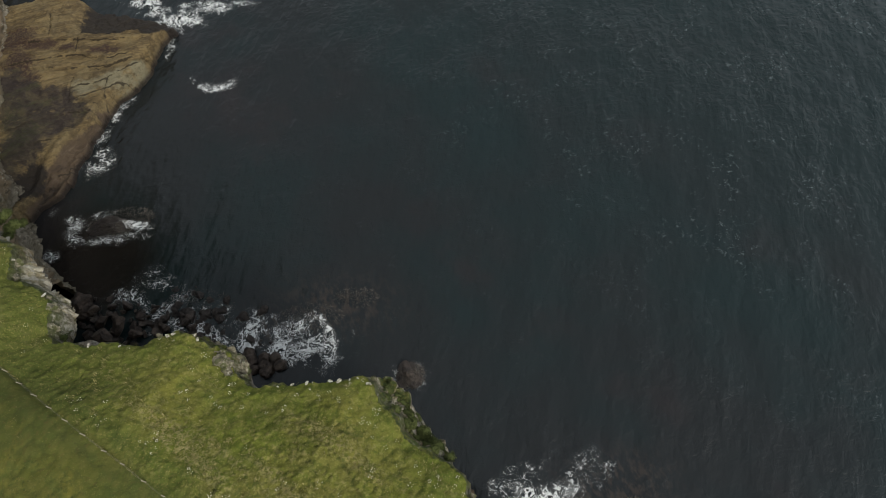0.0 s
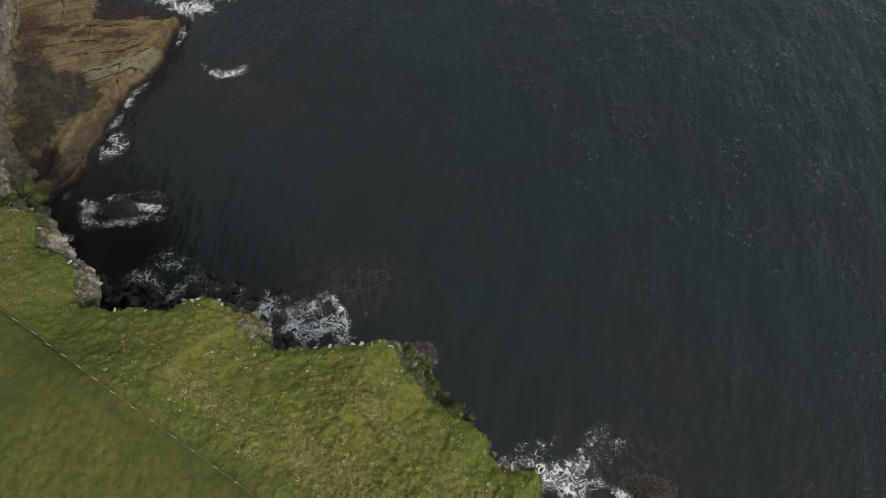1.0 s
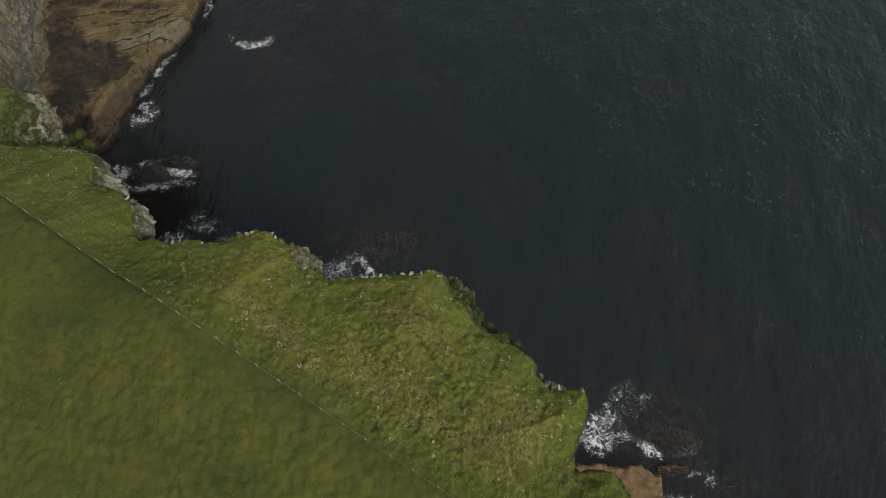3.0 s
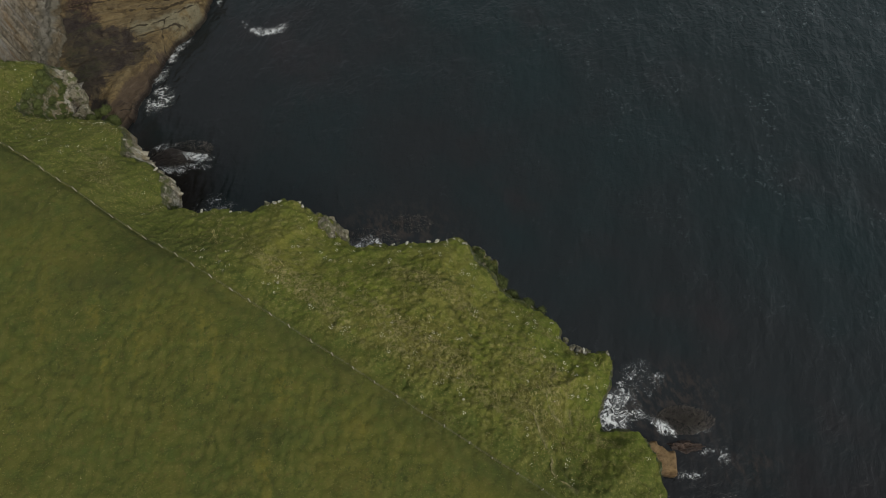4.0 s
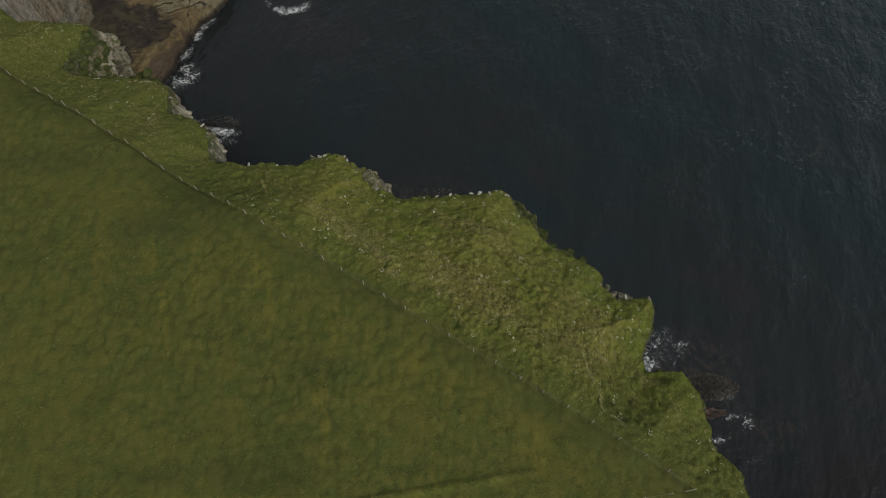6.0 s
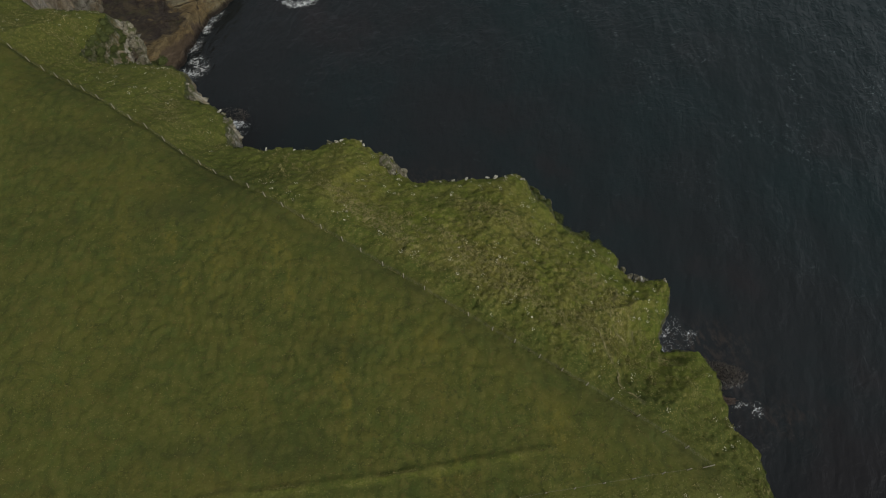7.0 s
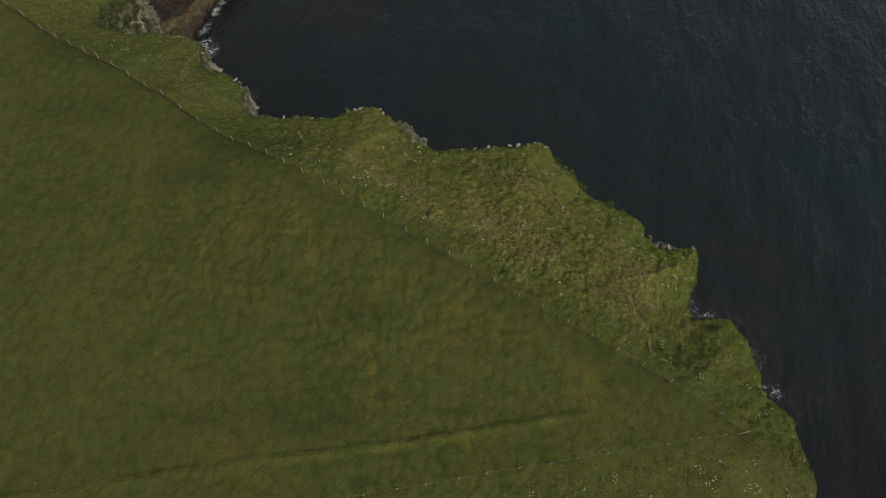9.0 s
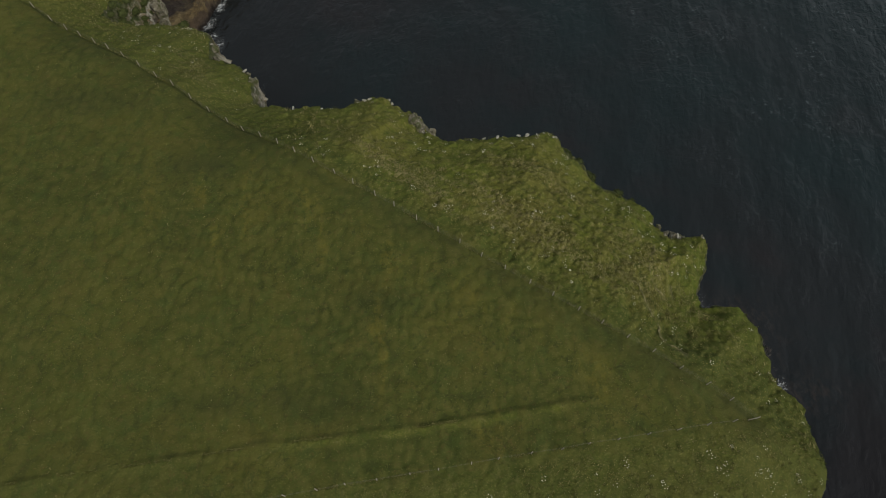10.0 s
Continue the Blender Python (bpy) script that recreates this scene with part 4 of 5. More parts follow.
d = np.where(outside(X, Y, SHORE), -d, d) + 0.9 * fbm(X, Y, 4, 5, 83, 0.6) + 0.35 * blocks(X, Y, 1.6, 84)
north = smooth(99.6, 103.4, Y - 0.14 * (X + 70) + 2.0 * fbm(X, Y, 4, 5, 107, 0.6)) * smooth(-79, -75, X)
h = -2.5 + (7.0 - 2.8 * north) * smooth(-0.6, 0.8, d) + 0.9 * smooth(2, 22, d)
# the lower step on the seaward side of the long ridge
RIDGE = [(-76.3, 54), (-75.3, 60), (-74.1, 66.8), (-72.1, 71.2), (-69.4, 75.2), (-68.1, 78.1), (-67.4, 82.2), (-66.2, 86)]
rd, rside, _ = to_line(X, Y, RIDGE)
ro = rd * np.sign(rside) + 0.5 * fbm(X, Y, 2.5, 3, 85)
below = smooth(0.5, -0.5, ro) * smooth(86, 82, Y)
h = h - (1.7 * smooth(0, 2, d) + 2.2 * smooth(3.4, 0.4, d)) * below + 0.5 * np.exp(-((ro - 0.8) / 0.9) ** 2) * smooth(84, 80, Y)
# edges of the beds that fan out towards the tip, with thin shade for the colour
BEDS = [[(-87, 90.5), (-81, 92.5), (-74.7, 94.1), (-67.6, 93.2), (-62.5, 94.8), (-57.6, 97.2)], [(-76.5, 84.4), (-73.5, 85.6), (-67.3, 87.8), (-62.9, 91.9), (-57.4, 96.5)], [(-68.0, 81.6), (-63.2, 84.4), (-58.2, 88.2)],
        [(-85, 97.2), (-78, 98.2), (-71, 98.4), (-66, 99.2)], [(-72, 83.4), (-66.5, 85.6), (-61, 90.2)], [(-80, 90.2), (-74, 90.6), (-68, 91.2), (-63, 93.4)],
        [(-84, 74), (-78, 77.5), (-72.5, 79.4), (-68.6, 80)], [(-82, 69), (-77, 72), (-72, 73.5)], [(-73.8, 63.5), (-71.5, 66.5), (-69.8, 70.5)], [(-71, 90.0), (-65, 92.4)]]
crack = np.zeros(len(X))
for k, line in enumerate(BEDS):
    bd, bside, _ = to_line(X, Y, line)
    o = bd * np.sign(bside) + 0.45 * fbm(X, Y, 2.6, 4, 90 + k, 0.6)
    h = h + 0.42 * smooth(0, 2, d) * smooth(-0.25, 0.12, o) * np.exp(-(np.maximum(o, 0) / 2.6) ** 2)
    crack = np.maximum(crack, (0.85 + 0.5 * fbm(X, Y, 0.9, 2, 290 + k)) * np.exp(-((o + 0.08) / 0.08) ** 2) * smooth(-0.5, 0.1, fbm(X, Y, 3.5, 2, 190 + k)))
for line in (((-83.7, 106.6), (-82.4, 102), (-81.7, 99.0)), ((-74.0, 88.4), (-73.5, 82.0)), ((-67.1, 88.6), (-66.9, 82.0)), ((-76, 101), (-75, 95)), ((-72.6, 66.5), (-70.2, 67.6)), ((-73.6, 63.6), (-71.6, 64.4))):
    o = to_line(X, Y, line)[0] + 0.35 * np.abs(fbm(X, Y, 1.6, 3, 111))
    crack = np.maximum(crack, 0.9 * np.exp(-(o / 0.13) ** 2))
    h = h - 0.35 * smooth(0, 2, d) * np.exp(-(o / 0.25) ** 2)
h = h + smooth(0, 2, d) * (0.50 * fbm(X, Y, 9, 6, 97, 0.6) + 0.16 * blocks(X * 0.6 + Y * 0.25, Y - 0.3 * X, 1.3, 86) * smooth(84, 90, Y) + 0.10 * blocks(X, Y, 0.7, 87))
hollow = np.exp(-(((X + 76.4) / 2.6) ** 2 + ((Y - 64.3) / 4.4) ** 2))
h = h - 2.6 * hollow
keep = h[F].max(axis=1) > -2.0
v, f, used = compact(np.stack([X, Y, h], -1), F[keep])
shelf_mesh = mesh_from("rock_shelf", v, f, SHELF)
give(shelf_mesh, "bed", crack[used])


def patches(*spots):
    total = np.zeros(len(X))
    for cx, cy, rx, ry, turn in spots:
        c, w = math.cos(radians(turn)), math.sin(radians(turn))
        total = np.maximum(total, np.exp(-(((X - cx) * c + (Y - cy) * w) / rx) ** 2 - (((Y - cy) * c - (X - cx) * w) / ry) ** 2))
    return total[used]


# the wet north slope, and the hollow darkened along with it
give(shelf_mesh, "damp", np.maximum(1.2 * patches((-76.6, 64.2, 2.6, 4.6, -12)), north[used]))
give(shelf_mesh, "purple", 0.9 * patches((-88, 98, 4.5, 5.0, 0), (-85, 91, 4.0, 3.5, 0), (-83, 96.5, 6.0, 1.8, 6), (-69.5, 95.6, 4.2, 1.6, 5), (-77, 96.0, 3.4, 1.3, 0), (-86, 92, 3, 4, 0), (-84, 87.5, 4.5, 3.0, 0)))
give(shelf_mesh, "pale", 0.85 * patches((-66, 88.0, 6.0, 2.4, 30), (-71.0, 85.6, 3.6, 2.6, 10), (-61.5, 91.4, 3, 2.0, 40)))
give(shelf_mesh, "rusty", (below * smooth(84, 80, Y))[used])
give(shelf_mesh, "algae", patches((-80, 73, 2.5, 5, -20), (-83, 78, 2, 4, 0)))
give(shelf_mesh, "olive", 1.05 * patches((-82.5, 81.5, 5.5, 6.5, 0), (-76.5, 82.0, 5.0, 4.0, 10), (-71.8, 78.8, 3.2, 4.0, -35), (-77.5, 76, 6.0, 4.5, 20), (-79, 71, 4.0, 4.0, 0), (-82, 66, 3.5, 5.0, 0), (-86, 86, 3.0, 4.0, 0)))
shelf = new("rock_shelf", shelf_mesh)
tagged(shelf, "ochre sandstone shelf with dark damp bedding, awash along its edge", "rock shelf", kind="structure")


# ---- loose rocks and reefs ----
def boulder(name, label, x, y, z, rx, ry, rz, mat, seed, turn=0.0, group="", detail=4, rough=0.3, category="rock", cuts=13, bite=(0.55, 0.88)):
    bm = bmesh.new()
    bmesh.ops.create_icosphere(bm, subdivisions=detail, radius=1.0)
    co = np.array([w.co[:] for w in bm.verts])
    n = 0.6 * value3(co[:, 0] * 1.7 + seed, co[:, 1] * 1.7, co[:, 2] * 1.7, seed) + 0.3 * value3(co[:, 0] * 4 + seed, co[:, 1] * 4, co[:, 2] * 4, seed + 1) + 0.16 * value3(co[:, 0] * 9, co[:, 1] * 9, co[:, 2] * 9, seed + 2)
    # facets: cut the ball by a few planes
    rng = np.random.RandomState(seed)
    r = np.ones(len(co))
    for _ in range(cuts):
        p = rng.normal(size=3)
        p /= np.linalg.norm(p)
        r = np.minimum(r, rng.uniform(*bite) / np.maximum(co @ p, 1e-3))
    co = co * (r * (1 + rough * n))[:, None] * (rx, ry, rz)
    for w, c in zip(bm.verts, co):
        w.co = c
    me = bpy.data.meshes.new(name)
    bm.to_mesh(me)
    bm.free()
    me.materials.append(mat)
    ob = new(name, me)
    ob.matrix_world = pose(x, y, z, 0, 0, turn)
    return tagged(ob, label, category, group)


rng = np.random.RandomState(5)
for k in range(230):
    x = rng.uniform(-62, -38)
    y = 38.0 - 0.22 * (x + 60) + rng.uniform(-8, 5.0)
    s = rng.uniform(0.4, 0.95) if k % 4 else rng.uniform(0.9, 1.7)
    boulder("boulder", "wet brown boulder at the foot of the cliff", x, y, rng.uniform(-0.1, 0.5), s, s * rng.uniform(0.6, 1.1), s * rng.uniform(0.6, 1.0), BROWN if k % 3 == 0 else WEED, 100 + k, rng.uniform(0, 360), "boulders in the cove", 3, 0.16, cuts=11, bite=(0.36, 0.70))
for k, (x, y, z, r) in enumerate(((-58, 37.6, 0.7, 2.6), (-54.5, 36.6, 1.4, 2.4), (-55.5, 34.2, 3.4, 3.0), (-51.2, 35.4, 0.8, 2.0), (-60.2, 39.2, 0.6, 2.2), (-48.0, 35.6, 0.4, 1.8))):
    boulder("boulder", "large angular brown boulder leaning on the cliff foot", x, y, z, 0.75 * r, 0.55 * r, 0.65 * r, BROWN, 160 + 3 * k, 35 + 50 * k, "boulders in the cove", 4, 0.14, cuts=11, bite=(0.38, 0.72))
boulder("boulder", "large brown boulder leaning on the cliff foot", -62.2, 40.4, 0.9, 2.4, 2.2, 3.4, BROWN, 161, 80, "boulders in the cove")
for k in range(9):
    x, y = -32.5 + 1.5 * (k % 5) + rng.uniform(-0.6, 0.6), 29.6 + 1.6 * (k // 5) + rng.uniform(-0.5, 0.5)
    s = rng.uniform(0.9, 1.7)
    boulder("boulder", "rounded red-brown boulder below the point", x, y, 0.5, s, s * 0.9, s * 0.8, BROWN, 180 + k, rng.uniform(0, 360), "boulders below the point", 3)
boulder("sea_rock", "shaggy weed-covered rock standing in the sea", -4.6, 28.4, -0.05, 2.4, 2.3, 0.9, WEED, 201, 20, detail=5, rough=0.6)
boulder("sea_rock", "low weedy rock awash in the cove", -61.2, 56.4, -0.25, 4.2, 2.2, 0.9, WEED, 203, 10, detail=5, rough=0.5)
boulder("reef", "flat weed-brown reef washed by the surf", 29.6, 6.8, -0.95, 4.6, 2.4, 1.05, WEED, 205, -6, detail=5, rough=0.5, category="reef")
boulder("reef", "flat weed-brown reef washed by the surf", -23.0, 37.4, -1.0, 6.0, 2.0, 1.0, WEED, 207, 5, detail=5, rough=0.5, category="reef")
boulder("sea_rock", "ragged red-brown ledge of rock beside the platform", 29.7, 3.1, -0.1, 3.4, 1.2, 1.3, LEDGE, 209, 0, detail=5, rough=0.7)

for k in range(46):
    u = rng.uniform(0, 1)
    x, y = -47 + 17 * u + rng.uniform(-2.5, 2.5), 41.5 - 5.5 * u + rng.uniform(-3.5, 4.0)
    r = rng.uniform(0.35, 1.1)
    boulder("boulder", "low weedy boulder awash between the cove and the point", x, y, rng.uniform(-0.25, 0.1), r, r * rng.uniform(0.6, 1.3), r * 0.6, WEED, 500 + k, rng.uniform(0, 360), "boulders awash", 3, 0.4)

# bare rock that breaks out along the cliff edge
for k, (x, y, z, r) in enumerate(((-20.5, 17.6, 44.6, 1.5), (-21.0, 18.5, 44.6, 0.9), (-20.2, 16.7, 44.6, 1.0), (-38.6, 23.2, 44.3, 0.8), (-39.4, 24.2, 44.4, 0.6), (-38.3, 21.2, 44.0, 0.9), (-44.2, 28.4, 44.0, 0.8),
                                  (-43.4, 26.6, 44.3, 0.6), (-53.2, 37.4, 42.0, 1.6), (-52.4, 35.6, 40.8, 1.5), (-54.0, 38.8, 42.8, 1.3), (5.1, 4.25, 44.85, 0.55), (4.4, 4.5, 44.7, 0.6), (3.7, 4.9, 44.6, 0.6), (3.2, 5.6, 44.5, 0.45), (6.7, 4.0, 45.4, 0.3), (-23.6, 20.0, 45.4, 0.4), (-26.9, 20.0, 45.3, 0.4),
                                  (-20.8, 19.2, 43.0, 1.0), (-19.9, 18.6, 42.4, 1.1), (-19.3, 17.4, 42.8, 1.0), (-18.8, 16.5, 43.4, 0.8), (-22.0, 19.6, 43.0, 0.9))):
    boulder("rock_outcrop", "lichen-spotted grey rock breaking out of the turf", x, y, z - 0.25 * r, 0.85 * r, 0.72 * r, 1.15 * r, OUTCROP, 240 + k, 40 * k, "outcrops along the cliff edge", 4, 0.45, "rock", 12, (0.42, 0.8))

# small pale stones that birds have whitened along the rim
g = Graph("guano_stone")
chalk = g.mix(g.step(g.noise(5.0, 7, 0.72), 0.40, 0.58), (0.20, 0.185, 0.14), (0.56, 0.54, 0.45))
GUANO = g.finish(g.mix(g.step(g.noise(9.0, 6, 0.72), 0.54, 0.64, 0, 0.8), chalk, (0.06, 0.06, 0.035)), 0.9, g.bump(g.noise(7.0, 8, 0.75), 1.0, 0.12), 0.2)
STONES = [(3.6, 4.7, 44.8), (4.2, 4.6, 44.9), (4.7, 4.5, 45.0), (5.2, 4.3, 45.1), (5.7, 4.0, 45.2), (4.0, 4.0, 45.0), (6.8, 4.0, 45.6), (-26.1, 20.1, 45.5), (-25.6, 20.3, 45.5), (-23.5, 20.2, 45.5), (-23.2, 19.8, 45.4),
          (-14.9, 15.2, 45.4), (-13.6, 15.4, 45.4), (-12.2, 15.5, 45.5), (-11.6, 15.5, 45.5), (-10.0, 15.7, 45.5), (-9.2, 15.7, 45.6), (-8.2, 15.8, 45.6), (-7.4, 15.8, 45.6), (-6.4, 15.4, 45.6), (-30.6, 19.1, 45.3), (-33.6, 19.2, 45.3), (-38.9, 23.6, 44.9), (-44.0, 28.6, 44.7), (-39.6, 24.6, 44.9)]
for k, (x, y, z) in enumerate(STONES):
    r = 0.09 + 0.12 * ((k * 37) % 11) / 10
    boulder("rim_stone", "small guano-whitened stone at the cliff edge", x, y - 0.15, z - 0.02, 1.6 * r, 0.9 * r, 0.6 * r, GUANO, 300 + k, 47 * k, "pale stones along the rim", 3, 0.5)

# the flat-topped block below the eastern point
X, Y, F = grid(np.arange(6, 29.6, 0.2), np.arange(-5, 4.6, 0.2))
d = np.minimum(np.minimum(27.5 - X + 0.25 * fbm(X, Y, 1.6, 3, 109), 3.7 - 1.4 * smooth(24.6, 26.4, X) - Y + 0.9 * fbm(X, Y, 1.6, 4, 107, 0.65)), Y + 1.5 + 0.4 * fbm(X, Y, 2, 3, 108))
h = -2.5 + 5.2 * smooth(-0.5, 0.7, d) + smooth(0, 1, d) * (0.30 * fbm(X, Y, 3, 4, 113) + 0.12 * blocks(X, Y, 0.9, 114) + 0.03 * (X - 20))
v, f, used = compact(np.stack([X, Y, h], -1), F[h[F].max(axis=1) > -2.3])
block = new("rock_platform", mesh_from("rock_platform", v, f, RUST))
tagged(block, "flat-topped red-brown rock platform at the cliff foot", "rock platform", kind="structure")

# ---- sea ----
xs = np.concatenate([[-2400, -1200, -500, -220], np.arange(-112, 112, 1.0), [220, 500, 1200, 2400]])
ys = np.concatenate([[-2400, -1200, -500, -120], np.arange(-24, 140, 1.0), [220, 500, 1200, 2400]])
X, Y, F = grid(xs, ys)
sea_mesh = mesh_from("sea", np.stack([X, Y, np.zeros(len(X))], -1), F, SEA)
reef = np.zeros(len(X))
for cx, cy, rx, ry in ((-18, 41, 10, 5), (-28, 36, 9, 4), (27, 8, 9, 6), (30, 12, 6, 4), (39, 0, 6, 3)):
    reef = np.maximum(reef, np.exp(-((X - cx) / rx) ** 2 - ((Y - cy) / ry) ** 2))
give(sea_mesh, "reef", reef)
give(sea_mesh, "open", smooth(50, 160, X + Y))
give(sea_mesh, "south_dark", 0.8 * smooth(14, -14, Y))
give(sea_mesh, "chop", (1 - 0.9 * np.exp(-((X + 62) / 16) ** 2 - ((Y - 49) / 16) ** 2)) * (1 - 0.2 * smooth(-28, -58, X)))
sea = new("sea", sea_mesh)
tagged(sea, "dark blue-grey sea, rippled by the wind", "sea", kind="structure")


# ---- foam ----
def foam(label, spots, seed, cell=0.25):
    """Lacy foam on the water. Spots: x, y, two radii, turn in degrees, density."""
    spots = np.array(spots, float)
    r = 1.3 * spots[:, 2:4].max(axis=1)
    x0, x1 = (spots[:, 0] - r).min(), (spots[:, 0] + r).max()
    y0, y1 = (spots[:, 1] - r).min(), (spots[:, 1] + r).max()
    X, Y, F = grid(np.arange(x0, x1, cell), np.arange(y0, y1, cell))
    body = fbm(X, Y, 3.2, 5, seed + 9, 0.6)
    dens = np.zeros(len(X))
    for x, y, a, b, turn, amount in spots:
        c, w = math.cos(radians(turn)), math.sin(radians(turn))
        q = np.hypot(((X - x) * c + (Y - y) * w) / a, ((Y - y) * c - (X - x) * w) / b) + 0.9 * body
        dens = np.maximum(dens, 1.15 * amount * smooth(1.2, 0.1, q))
    keep = dens > 0.04
    z = 0.06 + 0.10 * dens * (1 + body)
    v, f, used = compact(np.stack([X, Y, z], -1), F[keep[F].any(axis=1)])
    me = mesh_from("sea_foam", v, f, FOAM)
    give(me, "froth", dens[used])
    return tagged(new("sea_foam", me), label, "foam", kind="stuff")


foam("white surf breaking off the shelf's tip", [(-57.4, 109.4, 5.5, 4.0, 20, 1.6), (-63, 112, 5.0, 2.4, 0, 1.3), (-52, 113, 6, 2.6, 15, 1.2), (-45, 114.6, 5, 1.8, 0, 0.8), (-67, 114, 6, 2.2, -10, 1.1), (-58.6, 101, 1.0, 3.5, 0, 0.6)], 301)
foam("small crescent of drifting foam", [(-49.0, 89.8, 2.8, 1.3, -20, 0.95), (-46.2, 89.8, 3.2, 1.2, 8, 1.0), (-43.6, 91.4, 2.4, 1.2, 35, 0.8), (-52.0, 91.8, 0.9, 2.2, 25, 0.6)], 311)
foam("foam washing along the edge of the shelf", [(-64.4, 85.4, 1.2, 3.2, -40, 0.7), (-66.0, 81.2, 1.5, 4.0, -10, 0.75), (-67.3, 77.0, 1.8, 3.6, -20, 0.75), (-70.4, 72.4, 1.3, 5.4, -36, 0.75), (-66.6, 73.0, 2.8, 3.2, -20, 0.9), (-67.6, 69.4, 2.8, 2.8, 25, 1.05), (-64.6, 72.0, 1.8, 3.4, -20, 0.5), (-72.8, 59.5, 0.9, 2.4, -30, 0.5)], 321)
foam("foam spread round the low rock in the cove", [(-67.6, 56.2, 3.0, 2.8, 0, 0.78), (-61, 53.6, 5.0, 1.6, 4, 0.72), (-57.6, 57.2, 4.2, 1.0, -10, 1.35), (-63.4, 59.0, 3.2, 1.3, 15, 0.62), (-55.6, 54.6, 2.0, 1.2, 0, 0.5), (-69.9, 50.5, 1.6, 1.2, 0, 0.7)], 331)
foam("thin foam among the boulders of the cove", [(-55, 41.6, 5, 2.6, 0, 0.72), (-48, 40.0, 6, 2.8, 10, 0.72), (-45, 37.6, 5, 2.4, 0, 0.8), (-40, 36, 4.4, 1.8, -25, 1.2), (-38, 39.5, 6.5, 3.0, -15, 0.5), (-45, 42.5, 5.0, 2.5, -10, 0.5), (-71, 50.0, 2.4, 1.4, 0, 0.9), (-50, 45.5, 5.5, 2.6, -15, 0.55), (-44, 39.5, 3.5, 2.2, -20, 0.8)], 341)
foam("white surf churning over the reef below the point", [(-32.4, 35.6, 2.2, 4.4, -15, 1.35), (-27.0, 32.4, 4.8, 3.4, 25, 1.7), (-21.5, 33.2, 5.2, 2.0, 18, 1.6), (-25.6, 36.4, 5.0, 2.8, 12, 0.95), (-19.4, 37.2, 0.8, 3.6, 42, 1.1), (-18.6, 32.0, 2.2, 3.4, 0, 0.72), (-29.6, 38.6, 3.4, 1.4, 5, 0.5)], 351)
foam("thin foam round the weedy rock", [(-5, 28.6, 4.2, 4.0, 0, 0.42), (-8.2, 26.6, 2.0, 2.0, 0, 0.4)], 361)
foam("white surf churning against the eastern point", [(13.8, 9.4, 5.0, 4.4, 0, 1.0), (19.4, 9.4, 5.2, 3.6, 40, 1.0), (23.6, 13.4, 4.6, 3.6, 40, 0.42), (22.6, 8.0, 4.2, 0.9, -14, 1.1), (27.0, 5.7, 2.9, 1.0, -36, 1.9), (31.5, 5.6, 2.6, 1.0, 10, 0.4), (32.6, 2.3, 1.8, 0.6, 10, 0.6), (29.8, -1.4, 3.4, 1.2, -8, 0.7), (35.3, 1.2, 1.0, 1.8, -25, 0.45)], 371)


# ---- fences ----
def fence(label, a, b, spacing, strut_at=None, strut_length=2.0, levels=(0.15, 0.36, 0.58, 0.80)):
    base = new("fence")
    base.location = (0, 0, 0)
    tagged(base, label, "fence")
    length = math.hypot(b[0] - a[0], b[1] - a[1])
    count = int(length / spacing) + 1
    ux, uy = (b[0] - a[0]) / length, (b[1] - a[1]) / length
    rng = random.Random(count)
    pts = []
    for k in range(count):
        s = k * spacing + (rng.uniform(-0.12, 0.12) if 0 < k else 0)
        pts.append((a[0] + ux * s + rng.uniform(-0.04, 0.04), a[1] + uy * s + rng.uniform(-0.04, 0.04)))
    zs = place_height([p[0] for p in pts], [p[1] for p in pts])
    tops = []
    for k, ((x, y), z) in enumerate(zip(pts, zs)):
        bm = bmesh.new()
        bmesh.ops.create_cone(bm, cap_ends=True, segments=8, radius1=0.044, radius2=0.040, depth=1.15)
        for w in bm.verts:
            w.co.z += 0.27
            w.co.x += 0.006 * rng.uniform(-1, 1)
        post = part("post", bm, WOOD, base)
        post.matrix_basis = pose(x, y, z, rng.uniform(-3, 3), rng.uniform(-3, 3), rng.uniform(0, 360))
        tops.append((x, y, z))
    for level in levels:
        bm = bmesh.new()
        for p, q in zip(tops[:-1], tops[1:]):
            sag = 0.02
            prev = None
            for t in (0, 0.5, 1):
                c = Vector(p).lerp(Vector(q), t) + Vector((0, 0, level - (sag if t == 0.5 else 0)))
                ring = [bm.verts.new(c + Vector((-uy * 0.0032 * math.cos(n), ux * 0.0032 * math.cos(n), 0.0032 * math.sin(n)))) for n in (0, 2.1, 4.2)]
                if prev:
                    for n in range(3):
                        bm.faces.new((prev[n], prev[(n + 1) % 3], ring[(n + 1) % 3], ring[n]))
                prev = ring
        part("wire", bm, WIRE, base)
    if strut_at:
        x, y, dx, dy = strut_at
        z = float(place_height(x, y)[0])
        bm = bmesh.new()
        bmesh.ops.create_cone(bm, cap_ends=True, segments=8, radius1=0.036, radius2=0.036, depth=strut_length)
        strut = part("strut", bm, WOOD, base)
        strut.matrix_basis = Matrix.Translation((x + dx * 0.5, y + dy * 0.5, z + 0.5)) @ Vector((-dx, -dy, 0.95)).to_track_quat("Z", "Y").to_matrix().to_4x4()
    return base


fence("weathered post and wire stock fence along the cliff top", FENCE[1], FENCE[0], 2.3, (7.2, -13.3, -1.0, -0.18), 1.15)
fence("weathered post and wire fence running inland", (4.9, -13.68), FENCE_BACK[1], 2.3, levels=(0.40, 0.78))


